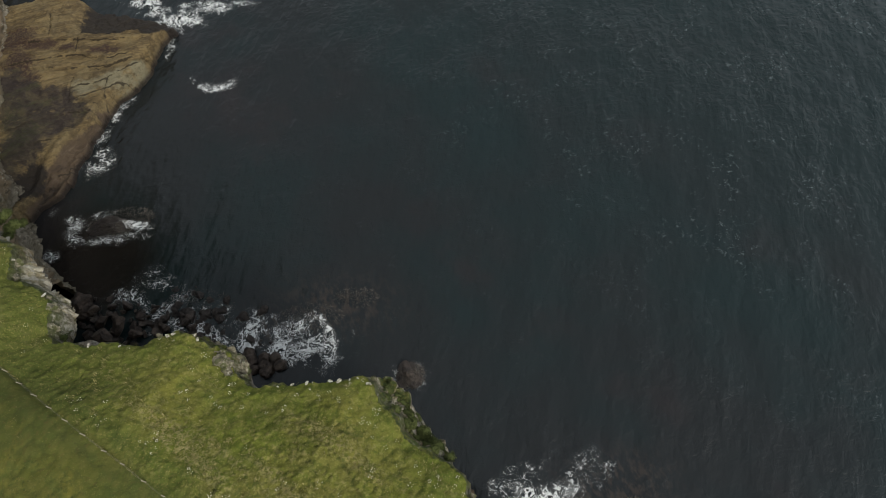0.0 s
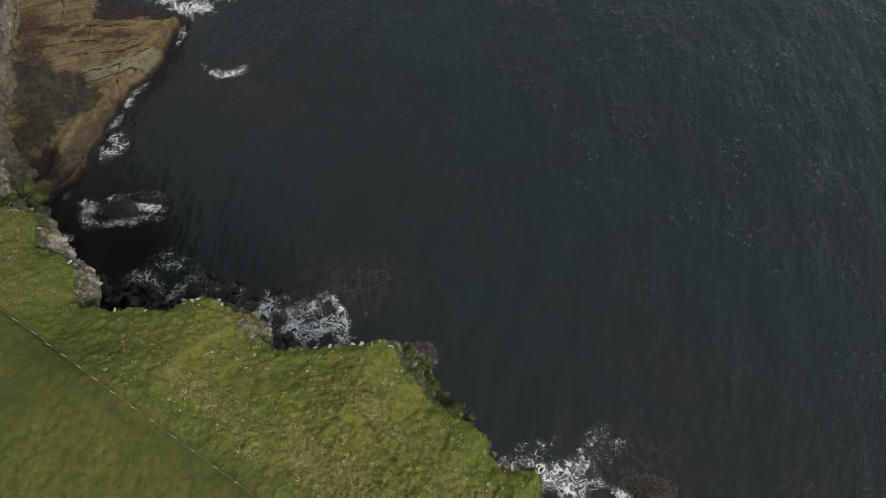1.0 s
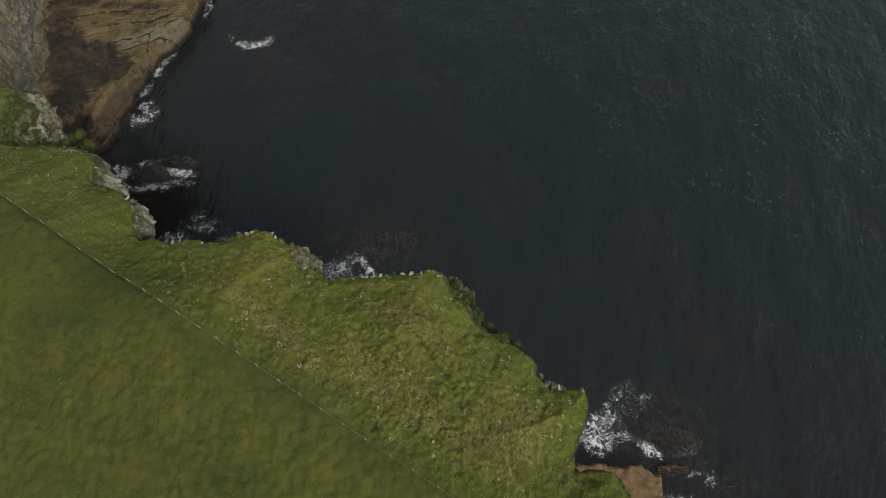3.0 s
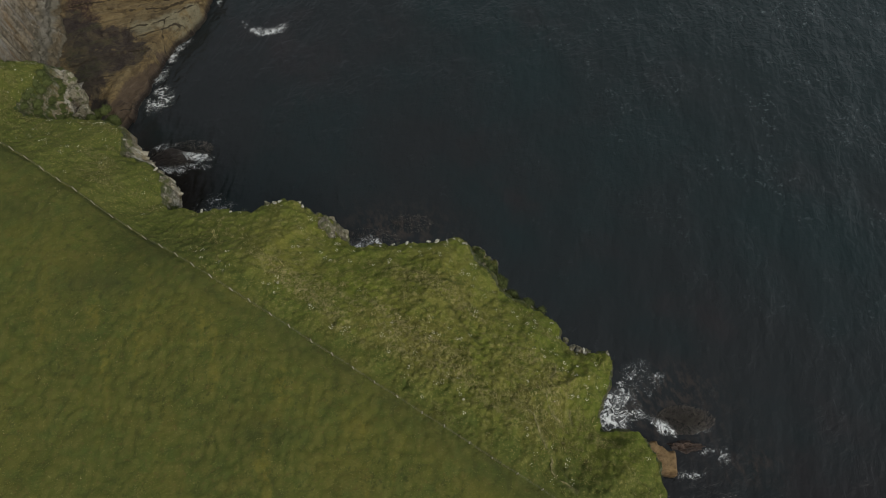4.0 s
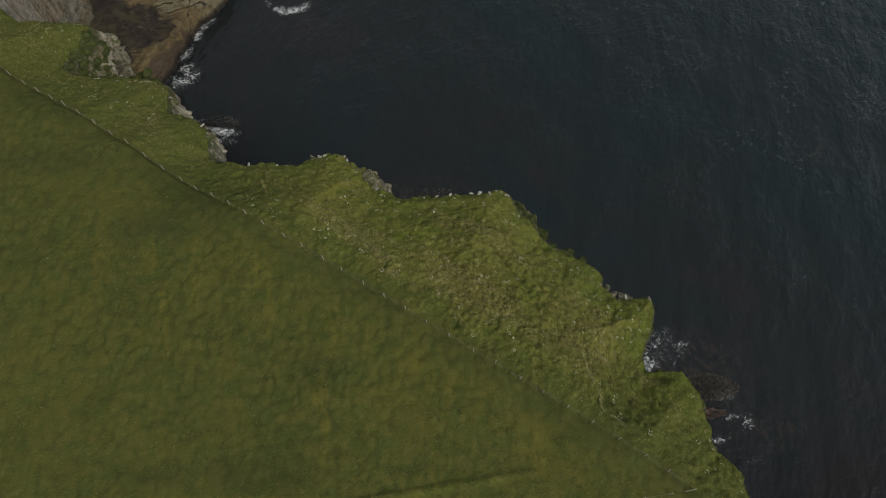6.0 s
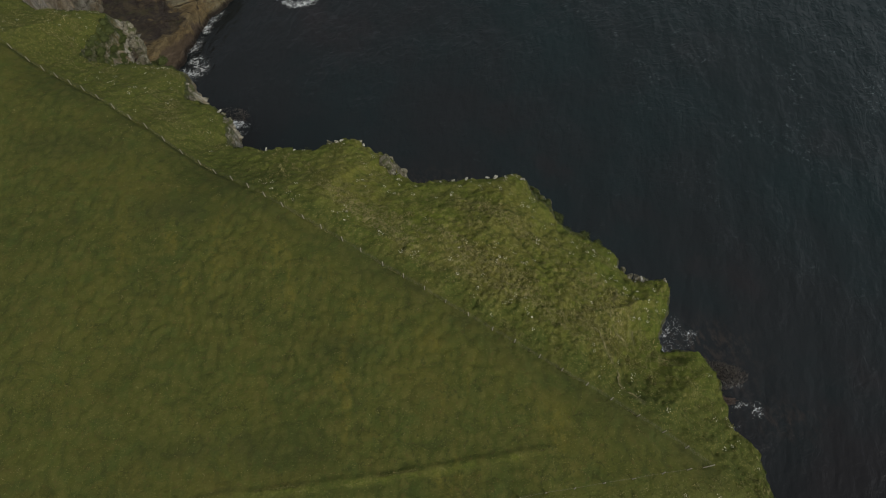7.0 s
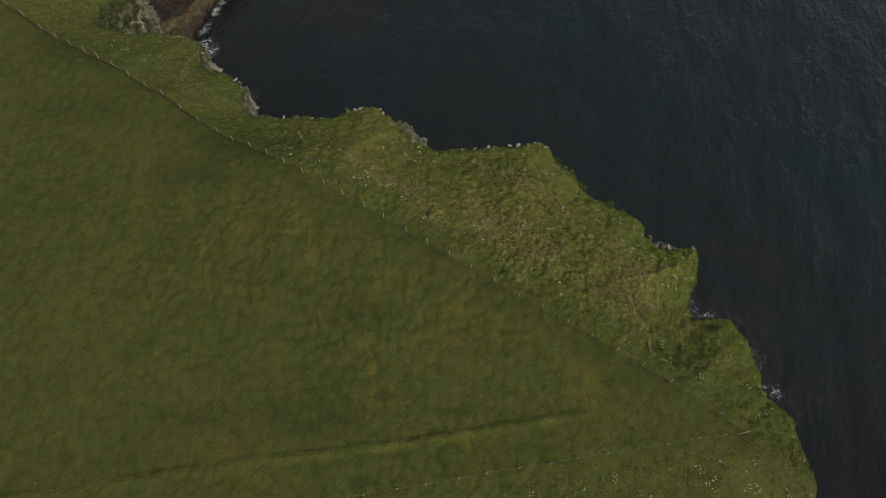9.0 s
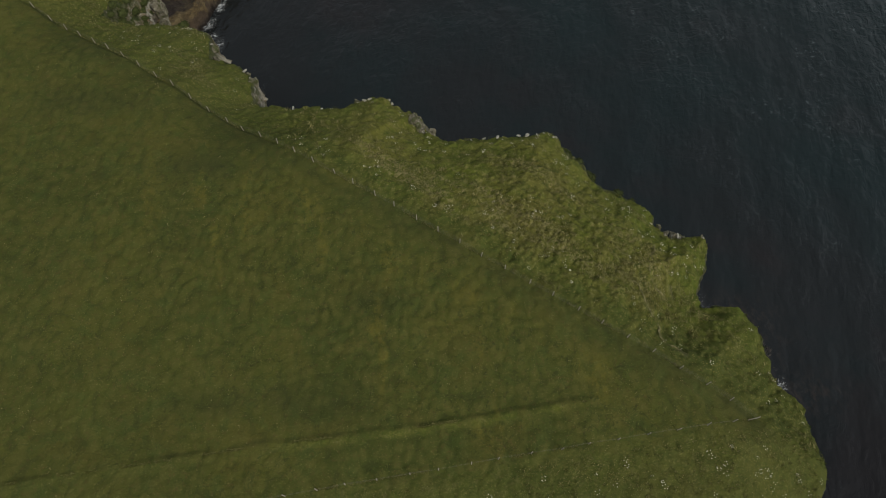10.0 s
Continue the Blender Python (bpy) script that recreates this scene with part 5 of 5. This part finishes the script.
# ---- grass, straw tufts and flowers ----
def scatter(count, seed, x0, x1, y0, y1, test):
    rng = np.random.RandomState(seed)
    x, y = rng.uniform(x0, x1, count), rng.uniform(y0, y1, count)
    ok = test(x, y)
    return x[ok], y[ok], rng


def tufts(name, label, x, y, rng, blades, height, spread, mat, wide=1.0):
    """Clumps of bent blades, one mesh."""
    z = land_height(x, y) - 0.02
    n = len(x) * blades
    bx, by, bz = np.repeat(x, blades), np.repeat(y, blades), np.repeat(z, blades)
    size = np.repeat(rng.uniform(0.55, 1.25, len(x)), blades)
    a = rng.uniform(0, 2 * math.pi, n)
    r = spread * size * np.sqrt(rng.uniform(0, 1, n))
    b = a + rng.normal(0, 0.7, n)
    h = height * size * rng.uniform(0.6, 1.15, n)
    lean = h * rng.uniform(0.25, 0.8, n)
    w = wide * rng.uniform(0.012, 0.028, n)
    px, py = bx + r * np.cos(a), by + r * np.sin(a)
    nx, ny = -np.sin(b) * w, np.cos(b) * w
    root1 = np.stack([px - nx, py - ny, bz], -1)
    root2 = np.stack([px + nx, py + ny, bz], -1)
    tip = np.stack([px + lean * np.cos(b), py + lean * np.sin(b), bz + h], -1)
    verts = np.stack([root1, root2, tip], 1).reshape(-1, 3)
    faces = np.arange(3 * n).reshape(-1, 3)
    return tagged(new(name, mesh_from(name, verts, faces, mat, False)), label, "grass", kind="stuff")


def offside(x, y):
    d, side, _ = to_line(x, y, FENCE)
    return d * np.sign(side)


STRAW = island_material("straw_grass", [(0.06, 0.075, 0.018), (0.12, 0.125, 0.030), (0.23, 0.205, 0.076), (0.34, 0.30, 0.14)])
DEAD = island_material("dead_grass_blades", [(0.13, 0.122, 0.034), (0.22, 0.198, 0.072), (0.36, 0.315, 0.150)])
GREEN = island_material("green_grass", [(0.032, 0.050, 0.012), (0.075, 0.098, 0.020), (0.15, 0.155, 0.036)])
x, y, r = scatter(90000, 11, -70, 14, -24, 41, lambda x, y: (coast(x, y)[0] < -0.05) & (offside(x, y) > 0.1) & (streaks_along(x, y, 131) + 0.4 * fbm(x, y, 1.0, 2, 130) + 0.30 * np.exp(-((offside(x, y) - 5.0) / 1.8) ** 2) > 0.26))
tufts("rough_grass", "tussocks of straw-coloured rough grass above the cliff", x, y, r, 9, 0.12, 0.13, STRAW)
x, y, r = scatter(52000, 12, -70, 14, -24, 41, lambda x, y: (coast(x, y)[0] < -0.02) & (offside(x, y) > -0.1))
tufts("green_turf", "short green turf above the cliff", x, y, r, 7, 0.10, 0.22, GREEN)
x, y, r = scatter(60000, 13, -72, 10, -26, 34, lambda x, y: (offside(x, y) < -0.3) & (fbm(x, y, 2.2, 3, 137) > 0.12))
tufts("pasture_grass", "short grazed grass of the pasture", x, y, r, 6, 0.09, 0.22, GREEN)

x, y, r = scatter(90000, 15, -66, 14, -22, 42, lambda x, y: (np.abs(coast(x, y)[0] + 0.10) < 0.14) & (np.hypot(x + 20.6, y - 17.6) > 1.6) & (fbm(x, y, 2.0, 3, 141) > -0.15))
tufts("edge_grass", "long green grass hanging over the cliff edge", x, y, r, 6, 0.12, 0.12, GREEN)


# upright straw tussocks in drifts along the slope, and dead grass held in the fence
def drift(x, y):
    o = offside(x, y)
    slope = np.exp(-((o - 5.2 - 1.2 * fbm(x, y, 9, 2, 77)) / 1.7) ** 2) * smooth(-40, -32, x) * smooth(4, -4, x)
    east = np.exp(-((x - 2.4) / 2.2) ** 2 - ((y + 4.0) / 4.5) ** 2)
    return np.maximum(slope, 0.8 * east) + 0.55 * fbm(x, y, 2.4, 3, 151, 0.6)


x, y, r = scatter(5200, 16, -64, 10, -14, 40, lambda x, y: (coast(x, y)[0] < -0.6) & (offside(x, y) > 0.5) & (drift(x, y) > 0.52))
tufts("straw_tussocks", "upright tussocks of pale straw grass in drifts", x, y, r, 20, 0.32, 0.30, DEAD, 1.25)
x, y, r = scatter(700, 17, -32, 12, -18, 40, lambda x, y: (coast(x, y)[0] < -0.6) & (offside(x, y) > 0.5))
tufts("straw_tussocks", "single straw tussocks scattered over the rough turf", x, y, r, 12, 0.26, 0.22, DEAD, 1.25)
x, y, r = scatter(5200, 20, -60, 6, -24, 24, lambda x, y: (offside(x, y) < -0.8) & (fbm(x, y, 6, 3, 153) + 0.3 * smooth(-30, -10, x) > 0.12))
tufts("pasture_straw", "sparse pale blades in the grazed pasture", x, y, r, 3, 0.12, 0.10, DEAD, 1.5)
x, y, r = scatter(4200, 22, -46, 13, -27, -12, lambda x, y: (coast(x, y)[0] < -0.5) & (y < -15.4 + 0.168 * x) & (fbm(x, y, 3, 3, 155) > -0.05))
tufts("straw_tussocks", "low straw tussocks in the rough turf south of the fence", x, y, r, 14, 0.18, 0.24, STRAW, 1.2)


def line_grass(label, line, count, seed, height, mat, shift=0.0):
    """Uncut grass in broken runs along a fence or a bank."""
    line = np.array(line, float)
    rng = np.random.RandomState(seed)
    leg = np.concatenate([[0], np.cumsum(np.hypot(*np.diff(line, axis=0).T))])
    at = rng.uniform(0, leg[-1], count)
    at = at[fbm(at, 0 * at, 3.0, 3, seed + 1) > 0.0]
    px = np.interp(at, leg, line[:, 0]) + rng.normal(0, 0.05, len(at))
    py = np.interp(at, leg, line[:, 1]) + rng.normal(0, 0.05, len(at)) + shift
    return tufts("fence_grass" if shift == 0 else "bank_grass", label, px, py, rng, 4, height, 0.07, mat)


line_grass("uncut pale grass standing along the fence", FENCE, 2600, 18, 0.12, STRAW)
line_grass("uncut pale grass standing along the inland fence", FENCE_BACK, 1500, 24, 0.13, STRAW)
line_grass("pale grass along the lip of the old turf bank", BANK, 2400, 26, 0.10, STRAW, -0.18)


def wisps(label, x, y, rng, heading, mat):
    """Long dead blades that lie curled on the turf, one mesh."""
    n = len(x)
    b = heading + rng.normal(0, 0.6, n)
    length, w, turn = rng.uniform(0.12, 0.40, n), rng.uniform(0.011, 0.024, n), rng.normal(0, 1.2, n)
    px, py = x.copy(), y.copy()
    rows = []
    for k in range(5):
        z = land_height(px, py) + 0.05 + 0.10 * math.sin(math.pi * k / 4)
        wk = w * (1.0, 1.0, 0.9, 0.7, 0.2)[k]
        rows.append(np.stack([px - np.sin(b) * wk, py + np.cos(b) * wk, z], -1))
        rows.append(np.stack([px + np.sin(b) * wk, py - np.cos(b) * wk, z], -1))
        px, py = px + np.cos(b) * length / 4, py + np.sin(b) * length / 4
        b = b + turn / 4
    verts = np.stack(rows, 1).reshape(-1, 3)
    quad = np.array([(2 * k, 2 * k + 1, 2 * k + 3, 2 * k + 2) for k in range(4)])
    faces = (np.arange(n)[:, None, None] * 10 + quad[None]).reshape(-1, 4)
    return tagged(new("dead_grass", mesh_from("dead_grass", verts, faces, mat, False)), label, "grass", kind="stuff")


x, y, r = scatter(65000, 21, -66, 14, -22, 40, lambda x, y: (coast(x, y)[0] < -0.3) & (offside(x, y) > 0.6) & (0.8 * streaks_along(x, y, 131) + 0.7 * fbm(x, y, 1.0, 3, 133, 0.6) + 0.35 * np.exp(-((offside(x, y) - 5.0) / 1.8) ** 2) + 0.15 * smooth(-10, 0, x) > 0.50))
wisps("curled wisps of dead straw-coloured grass on the turf", x, y, r, np.where(x > -8, 1.6, 1.0), DEAD)


def trodden(line, seed):
    """A narrow line that hooves have worn through the turf."""
    line = np.array(line, float)
    leg = np.concatenate([[0], np.cumsum(np.hypot(*np.diff(line, axis=0).T))])
    s_ = np.arange(0, leg[-1], 0.12)
    px, py = np.interp(s_, leg, line[:, 0]), np.interp(s_, leg, line[:, 1])
    px, py = px + 0.35 * fbm(s_, 0 * s_ + seed, 0.8, 3, 81), py + 0.25 * fbm(s_, 0 * s_ + seed + 9, 0.9, 3, 82)
    tx, ty = np.gradient(px), np.gradient(py)
    m = np.hypot(tx, ty) + 1e-6
    w = np.maximum(0.035 + 0.10 * fbm(s_, 0 * s_ + seed + 4, 0.7, 3, 83), 0.004) * np.minimum(1, 4 * np.minimum(s_, leg[-1] - s_) + 0.1)
    rows = []
    for k in (-1, 0, 1):
        qx, qy = px - k * w * ty / m, py + k * w * tx / m
        rows.append(np.stack([qx, qy, land_height(qx, qy) + 0.11 + (0.02 if k == 0 else 0)], -1))
    verts = np.stack(rows, 1).reshape(-1, 3)
    k = np.arange(len(s_) - 1)[:, None, None] * 3
    faces = (k + np.array([(0, 1, 4, 3), (1, 2, 5, 4)])[None]).reshape(-1, 4)
    return tagged(new("sheep_trail", mesh_from("sheep_trail", verts, faces, TROD)), "pale narrow sheep trail worn into the turf", "path", "sheep trails", kind="structure")


g = Graph("trodden_soil")
TROD = g.finish(g.mix(g.step(g.noise(6.0, 5, 0.65), 0.38, 0.62), (0.112, 0.104, 0.044), (0.215, 0.195, 0.095)), 0.95, None, 0.1)
for k, line in enumerate(TRAILS):
    trodden(line, 3.0 * k)
WHITE = Graph("white_petals").finish((0.57, 0.55, 0.40), 0.7, None, 0.2)
x, y, r = scatter(3900, 14, -68, 14, -24, 41, lambda x, y: (coast(x, y)[0] < -0.2) & ((offside(x, y) > 1.0) | ((to_line(x, y, FENCE_BACK)[0] > 0.8) & (y < -16 + 0.17 * x))) & (0.42 * fbm(x, y, 5, 2, 139) + 0.45 * fbm(x, y, 1.4, 2, 140) + 0.22 * smooth(-1.8, -0.3, coast(x, y)[0]) + 0.12 * smooth(-45, 0, x) - 0.25 * np.exp(-((offside(x, y) - 5) / 2.0) ** 2) > 0.04))
n = r.randint(3, 7, len(x))
spin = np.repeat(r.uniform(0, 6.28, len(x)), n) + np.concatenate([np.arange(m) * 6.28 / m for m in n]) + r.normal(0, 0.25, n.sum())
reach = np.repeat(r.uniform(0.09, 0.19, len(x)), n) * r.uniform(0.7, 1.25, n.sum())
fx, fy = np.repeat(x, n) + reach * np.cos(spin), np.repeat(y, n) + reach * np.sin(spin)
fz = land_height(fx, fy) + 0.10
rad = r.uniform(0.024, 0.047, len(fx))
ang = np.linspace(0, 2 * math.pi, 6)[:-1]
ring = np.stack([np.cos(ang), np.sin(ang), np.zeros(5)], -1)
verts = np.concatenate([np.stack([fx, fy, fz], -1)[:, None, :] + rad[:, None, None] * ring[None], np.stack([fx, fy, fz + 0.5 * rad], -1)[:, None, :]], 1)
tri = np.array([(k, (k + 1) % 5, 5) for k in range(5)])
faces = (np.arange(len(fx))[:, None, None] * 6 + tri[None]).reshape(-1, 3)
tagged(new("white_flowers", mesh_from("white_flowers", verts.reshape(-1, 3), faces, WHITE, False)), "clumps of small white sea-cliff flowers in the turf", "flowers", kind="stuff")


def cushion(x, y, size, seed):
    """A rounded mound of cliff plants: a lumpy body under a skin of small leaves."""
    z = float(cliff_height(np.array([x]), np.array([y]))[0])
    rng = np.random.RandomState(seed)
    bm = bmesh.new()
    bmesh.ops.create_icosphere(bm, subdivisions=3, radius=1.0)
    co = np.array([w.co[:] for w in bm.verts])
    tris = np.array([[w.index for w in p.verts] for p in bm.faces])
    bm.free()
    lump = 1 + 0.22 * value3(co[:, 0] * 2.1 + seed, co[:, 1] * 2.1, co[:, 2] * 2.1, seed) + 0.10 * value3(co[:, 0] * 5 + seed, co[:, 1] * 5, co[:, 2] * 5, seed + 1)
    shape = np.array((0.8, 0.8 * rng.uniform(0.7, 1.0), 0.50)) * size
    body = co * (0.92 * lump)[:, None] * shape
    n = int(420 * size)
    pick = rng.choice(np.where(co[:, 2] > -0.35)[0], n)
    at = body[pick] * rng.uniform(0.98, 1.10, n)[:, None] + rng.normal(0, 0.05, (n, 3))
    a, tip = rng.normal(0, 0.075, (n, 3)), rng.normal(0, 0.05, (n, 3)) + 0.11 * co[pick]
    leaves = np.stack([at, at + a, at + tip], 1).reshape(-1, 3)
    me = mesh_from("plant_cushion", np.concatenate([body, leaves]), np.concatenate([tris, len(body) + np.arange(3 * n).reshape(-1, 3)]), CUSHION, False)
    ob = new("plant_cushion", me)
    ob.matrix_world = pose(x, y, z, 0, 0, rng.uniform(0, 360))
    return tagged(ob, "rounded dark green cushion of cliff plants on a ledge", "plant", "plant cushions on the ledges")


g = Graph("cushion_leaves")
leaf = g.mix(g.geo.outputs["Random Per Island"], (0.022, 0.032, 0.010), (0.068, 0.082, 0.025))
CUSHION = g.finish(g.mix(g.step(g.noise(6.0, 6, 0.7), 0.46, 0.70, 0, 0.4), leaf, (0.088, 0.096, 0.038)), 0.9, None, 0.15)
for k, (x, y, r) in enumerate(((-4.2, 15.0, 0.8), (-3.6, 14.2, 0.9), (-2.9, 13.2, 1.0), (-2.4, 12.2, 0.8), (-1.4, 11.6, 1.1), (-0.5, 10.8, 0.9), (0.2, 10.0, 0.8), (-4.9, 15.6, 0.7), (-3.0, 12.0, 0.7), (-1.2, 10.4, 0.8),
                              (-53.6, 34.6, 1.0), (-54.6, 34.0, 0.9), (-52.4, 33.6, 0.9), (-51.4, 34.8, 0.8), (-55.0, 35.4, 0.8), (-50.4, 35.4, 1.0), (-37.8, 20.6, 0.6), (1.2, 9.0, 0.7), (2.6, 8.0, 0.6),
                              (-57.0, 36.6, 0.8), (-56.4, 35.1, 0.9), (-55.2, 36.8, 0.9), (-55.4, 35.5, 0.9), (-54.8, 33.8, 1.0), (-55.0, 34.6, 0.8), (-56.2, 33.6, 0.9), (-54.7, 32.8, 0.8), (-53.9, 33.4, 0.9), (-55.0, 38.0, 0.8), (-54.4, 37.0, 0.7), (-55.4, 32.6, 0.8), (-53.0, 32.4, 0.7),
                              (-56.0, 36.2, 0.9), (-55.8, 37.6, 0.8), (-56.6, 34.4, 0.8), (-55.6, 33.4, 0.9), (-54.2, 34.4, 0.9), (-53.8, 35.4, 0.8), (-54.6, 35.8, 0.9), (-56.8, 35.8, 0.7), (-54.2, 32.2, 0.8), (-56.4, 32.6, 0.8), (-53.2, 34.2, 0.7),
                              (-57.2, 35.0, 0.8), (-57.4, 36.0, 0.7), (-56.4, 36.8, 0.8), (-55.0, 33.2, 0.8), (-55.8, 34.2, 0.9), (-54.4, 33.0, 0.8), (-53.4, 33.0, 0.7), (-56.8, 33.2, 0.7), (-54.8, 35.2, 0.9), (-56.2, 37.4, 0.8), (-53.4, 32.0, 0.7), (-52.4, 32.6, 0.7), (-55.0, 31.8, 0.6),
                              (-54.3, 36.5, 0.7), (-53.6, 37.9, 0.6), (-52.3, 37.0, 0.9), (-50.9, 37.0, 0.9), (-51.5, 38.1, 0.7), (-52.4, 35.9, 0.9), (-49.9, 36.0, 0.9), (-50.4, 34.6, 0.8), (-51.6, 33.4, 0.8),
                              (-3.4, 15.2, 0.6), (-2.2, 13.8, 0.7), (-1.0, 12.4, 0.6), (0.4, 11.2, 0.6), (-0.2, 9.6, 0.6), (-2.0, 10.8, 0.6), (-3.9, 13.2, 0.6), (-4.8, 14.4, 0.5))):
    cushion(x, y, r, 400 + k)


def weed(label, spots, seed):
    """Flat brown fronds that trail over rocks at the water's edge."""
    rng = np.random.RandomState(seed)
    verts, count = [], 0
    for x, y, a, b, n, lift in spots:
        t, r = rng.uniform(0, 2 * math.pi, n), np.sqrt(rng.uniform(0, 1, n))
        px, py = x + a * r * np.cos(t), y + b * r * np.sin(t)
        d = (0.9 + rng.normal(0, 0.35, n)) if x > 10 else (t + rng.normal(0, 1.0, n))
        length, w = rng.uniform(0.2, 0.7, n), rng.uniform(0.010, 0.030, n)
        z0 = lift * (1 - r ** 2) + rng.uniform(0.03, 0.12, n)
        nx, ny = -np.sin(d) * w, np.cos(d) * w
        tip = np.stack([px + length * np.cos(d), py + length * np.sin(d), np.maximum(z0 - 0.3, 0.03)], -1)
        verts.append(np.stack([np.stack([px - nx, py - ny, z0], -1), np.stack([px + nx, py + ny, z0 + 0.03], -1), tip], 1).reshape(-1, 3))
    verts = np.concatenate(verts)
    return tagged(new("seaweed", mesh_from("seaweed", verts, np.arange(len(verts)).reshape(-1, 3), FROND, False)), label, "seaweed", kind="stuff")


FROND = island_material("kelp_fronds", [(0.030, 0.027, 0.024), (0.068, 0.060, 0.051), (0.135, 0.120, 0.100)], 0.6)
weed("brown fronds of seaweed over the rocks awash", [(-4.6, 28.4, 2.4, 2.3, 1100, 0.8), (-61.2, 56.4, 4.2, 2.0, 900, 0.4), (-57.5, 58.6, 4.0, 2.2, 700, 0.05), (29.8, 7.0, 4.2, 2.3, 2600, 0.3), (32.5, 7.0, 2.6, 1.6, 500, 0.02), (-22, 39.0, 5.5, 2.4, 520, 0.06), (-14.5, 42.5, 4.0, 1.8, 360, 0.04), (-42, 41, 6, 3, 500, 0.1)], 7)
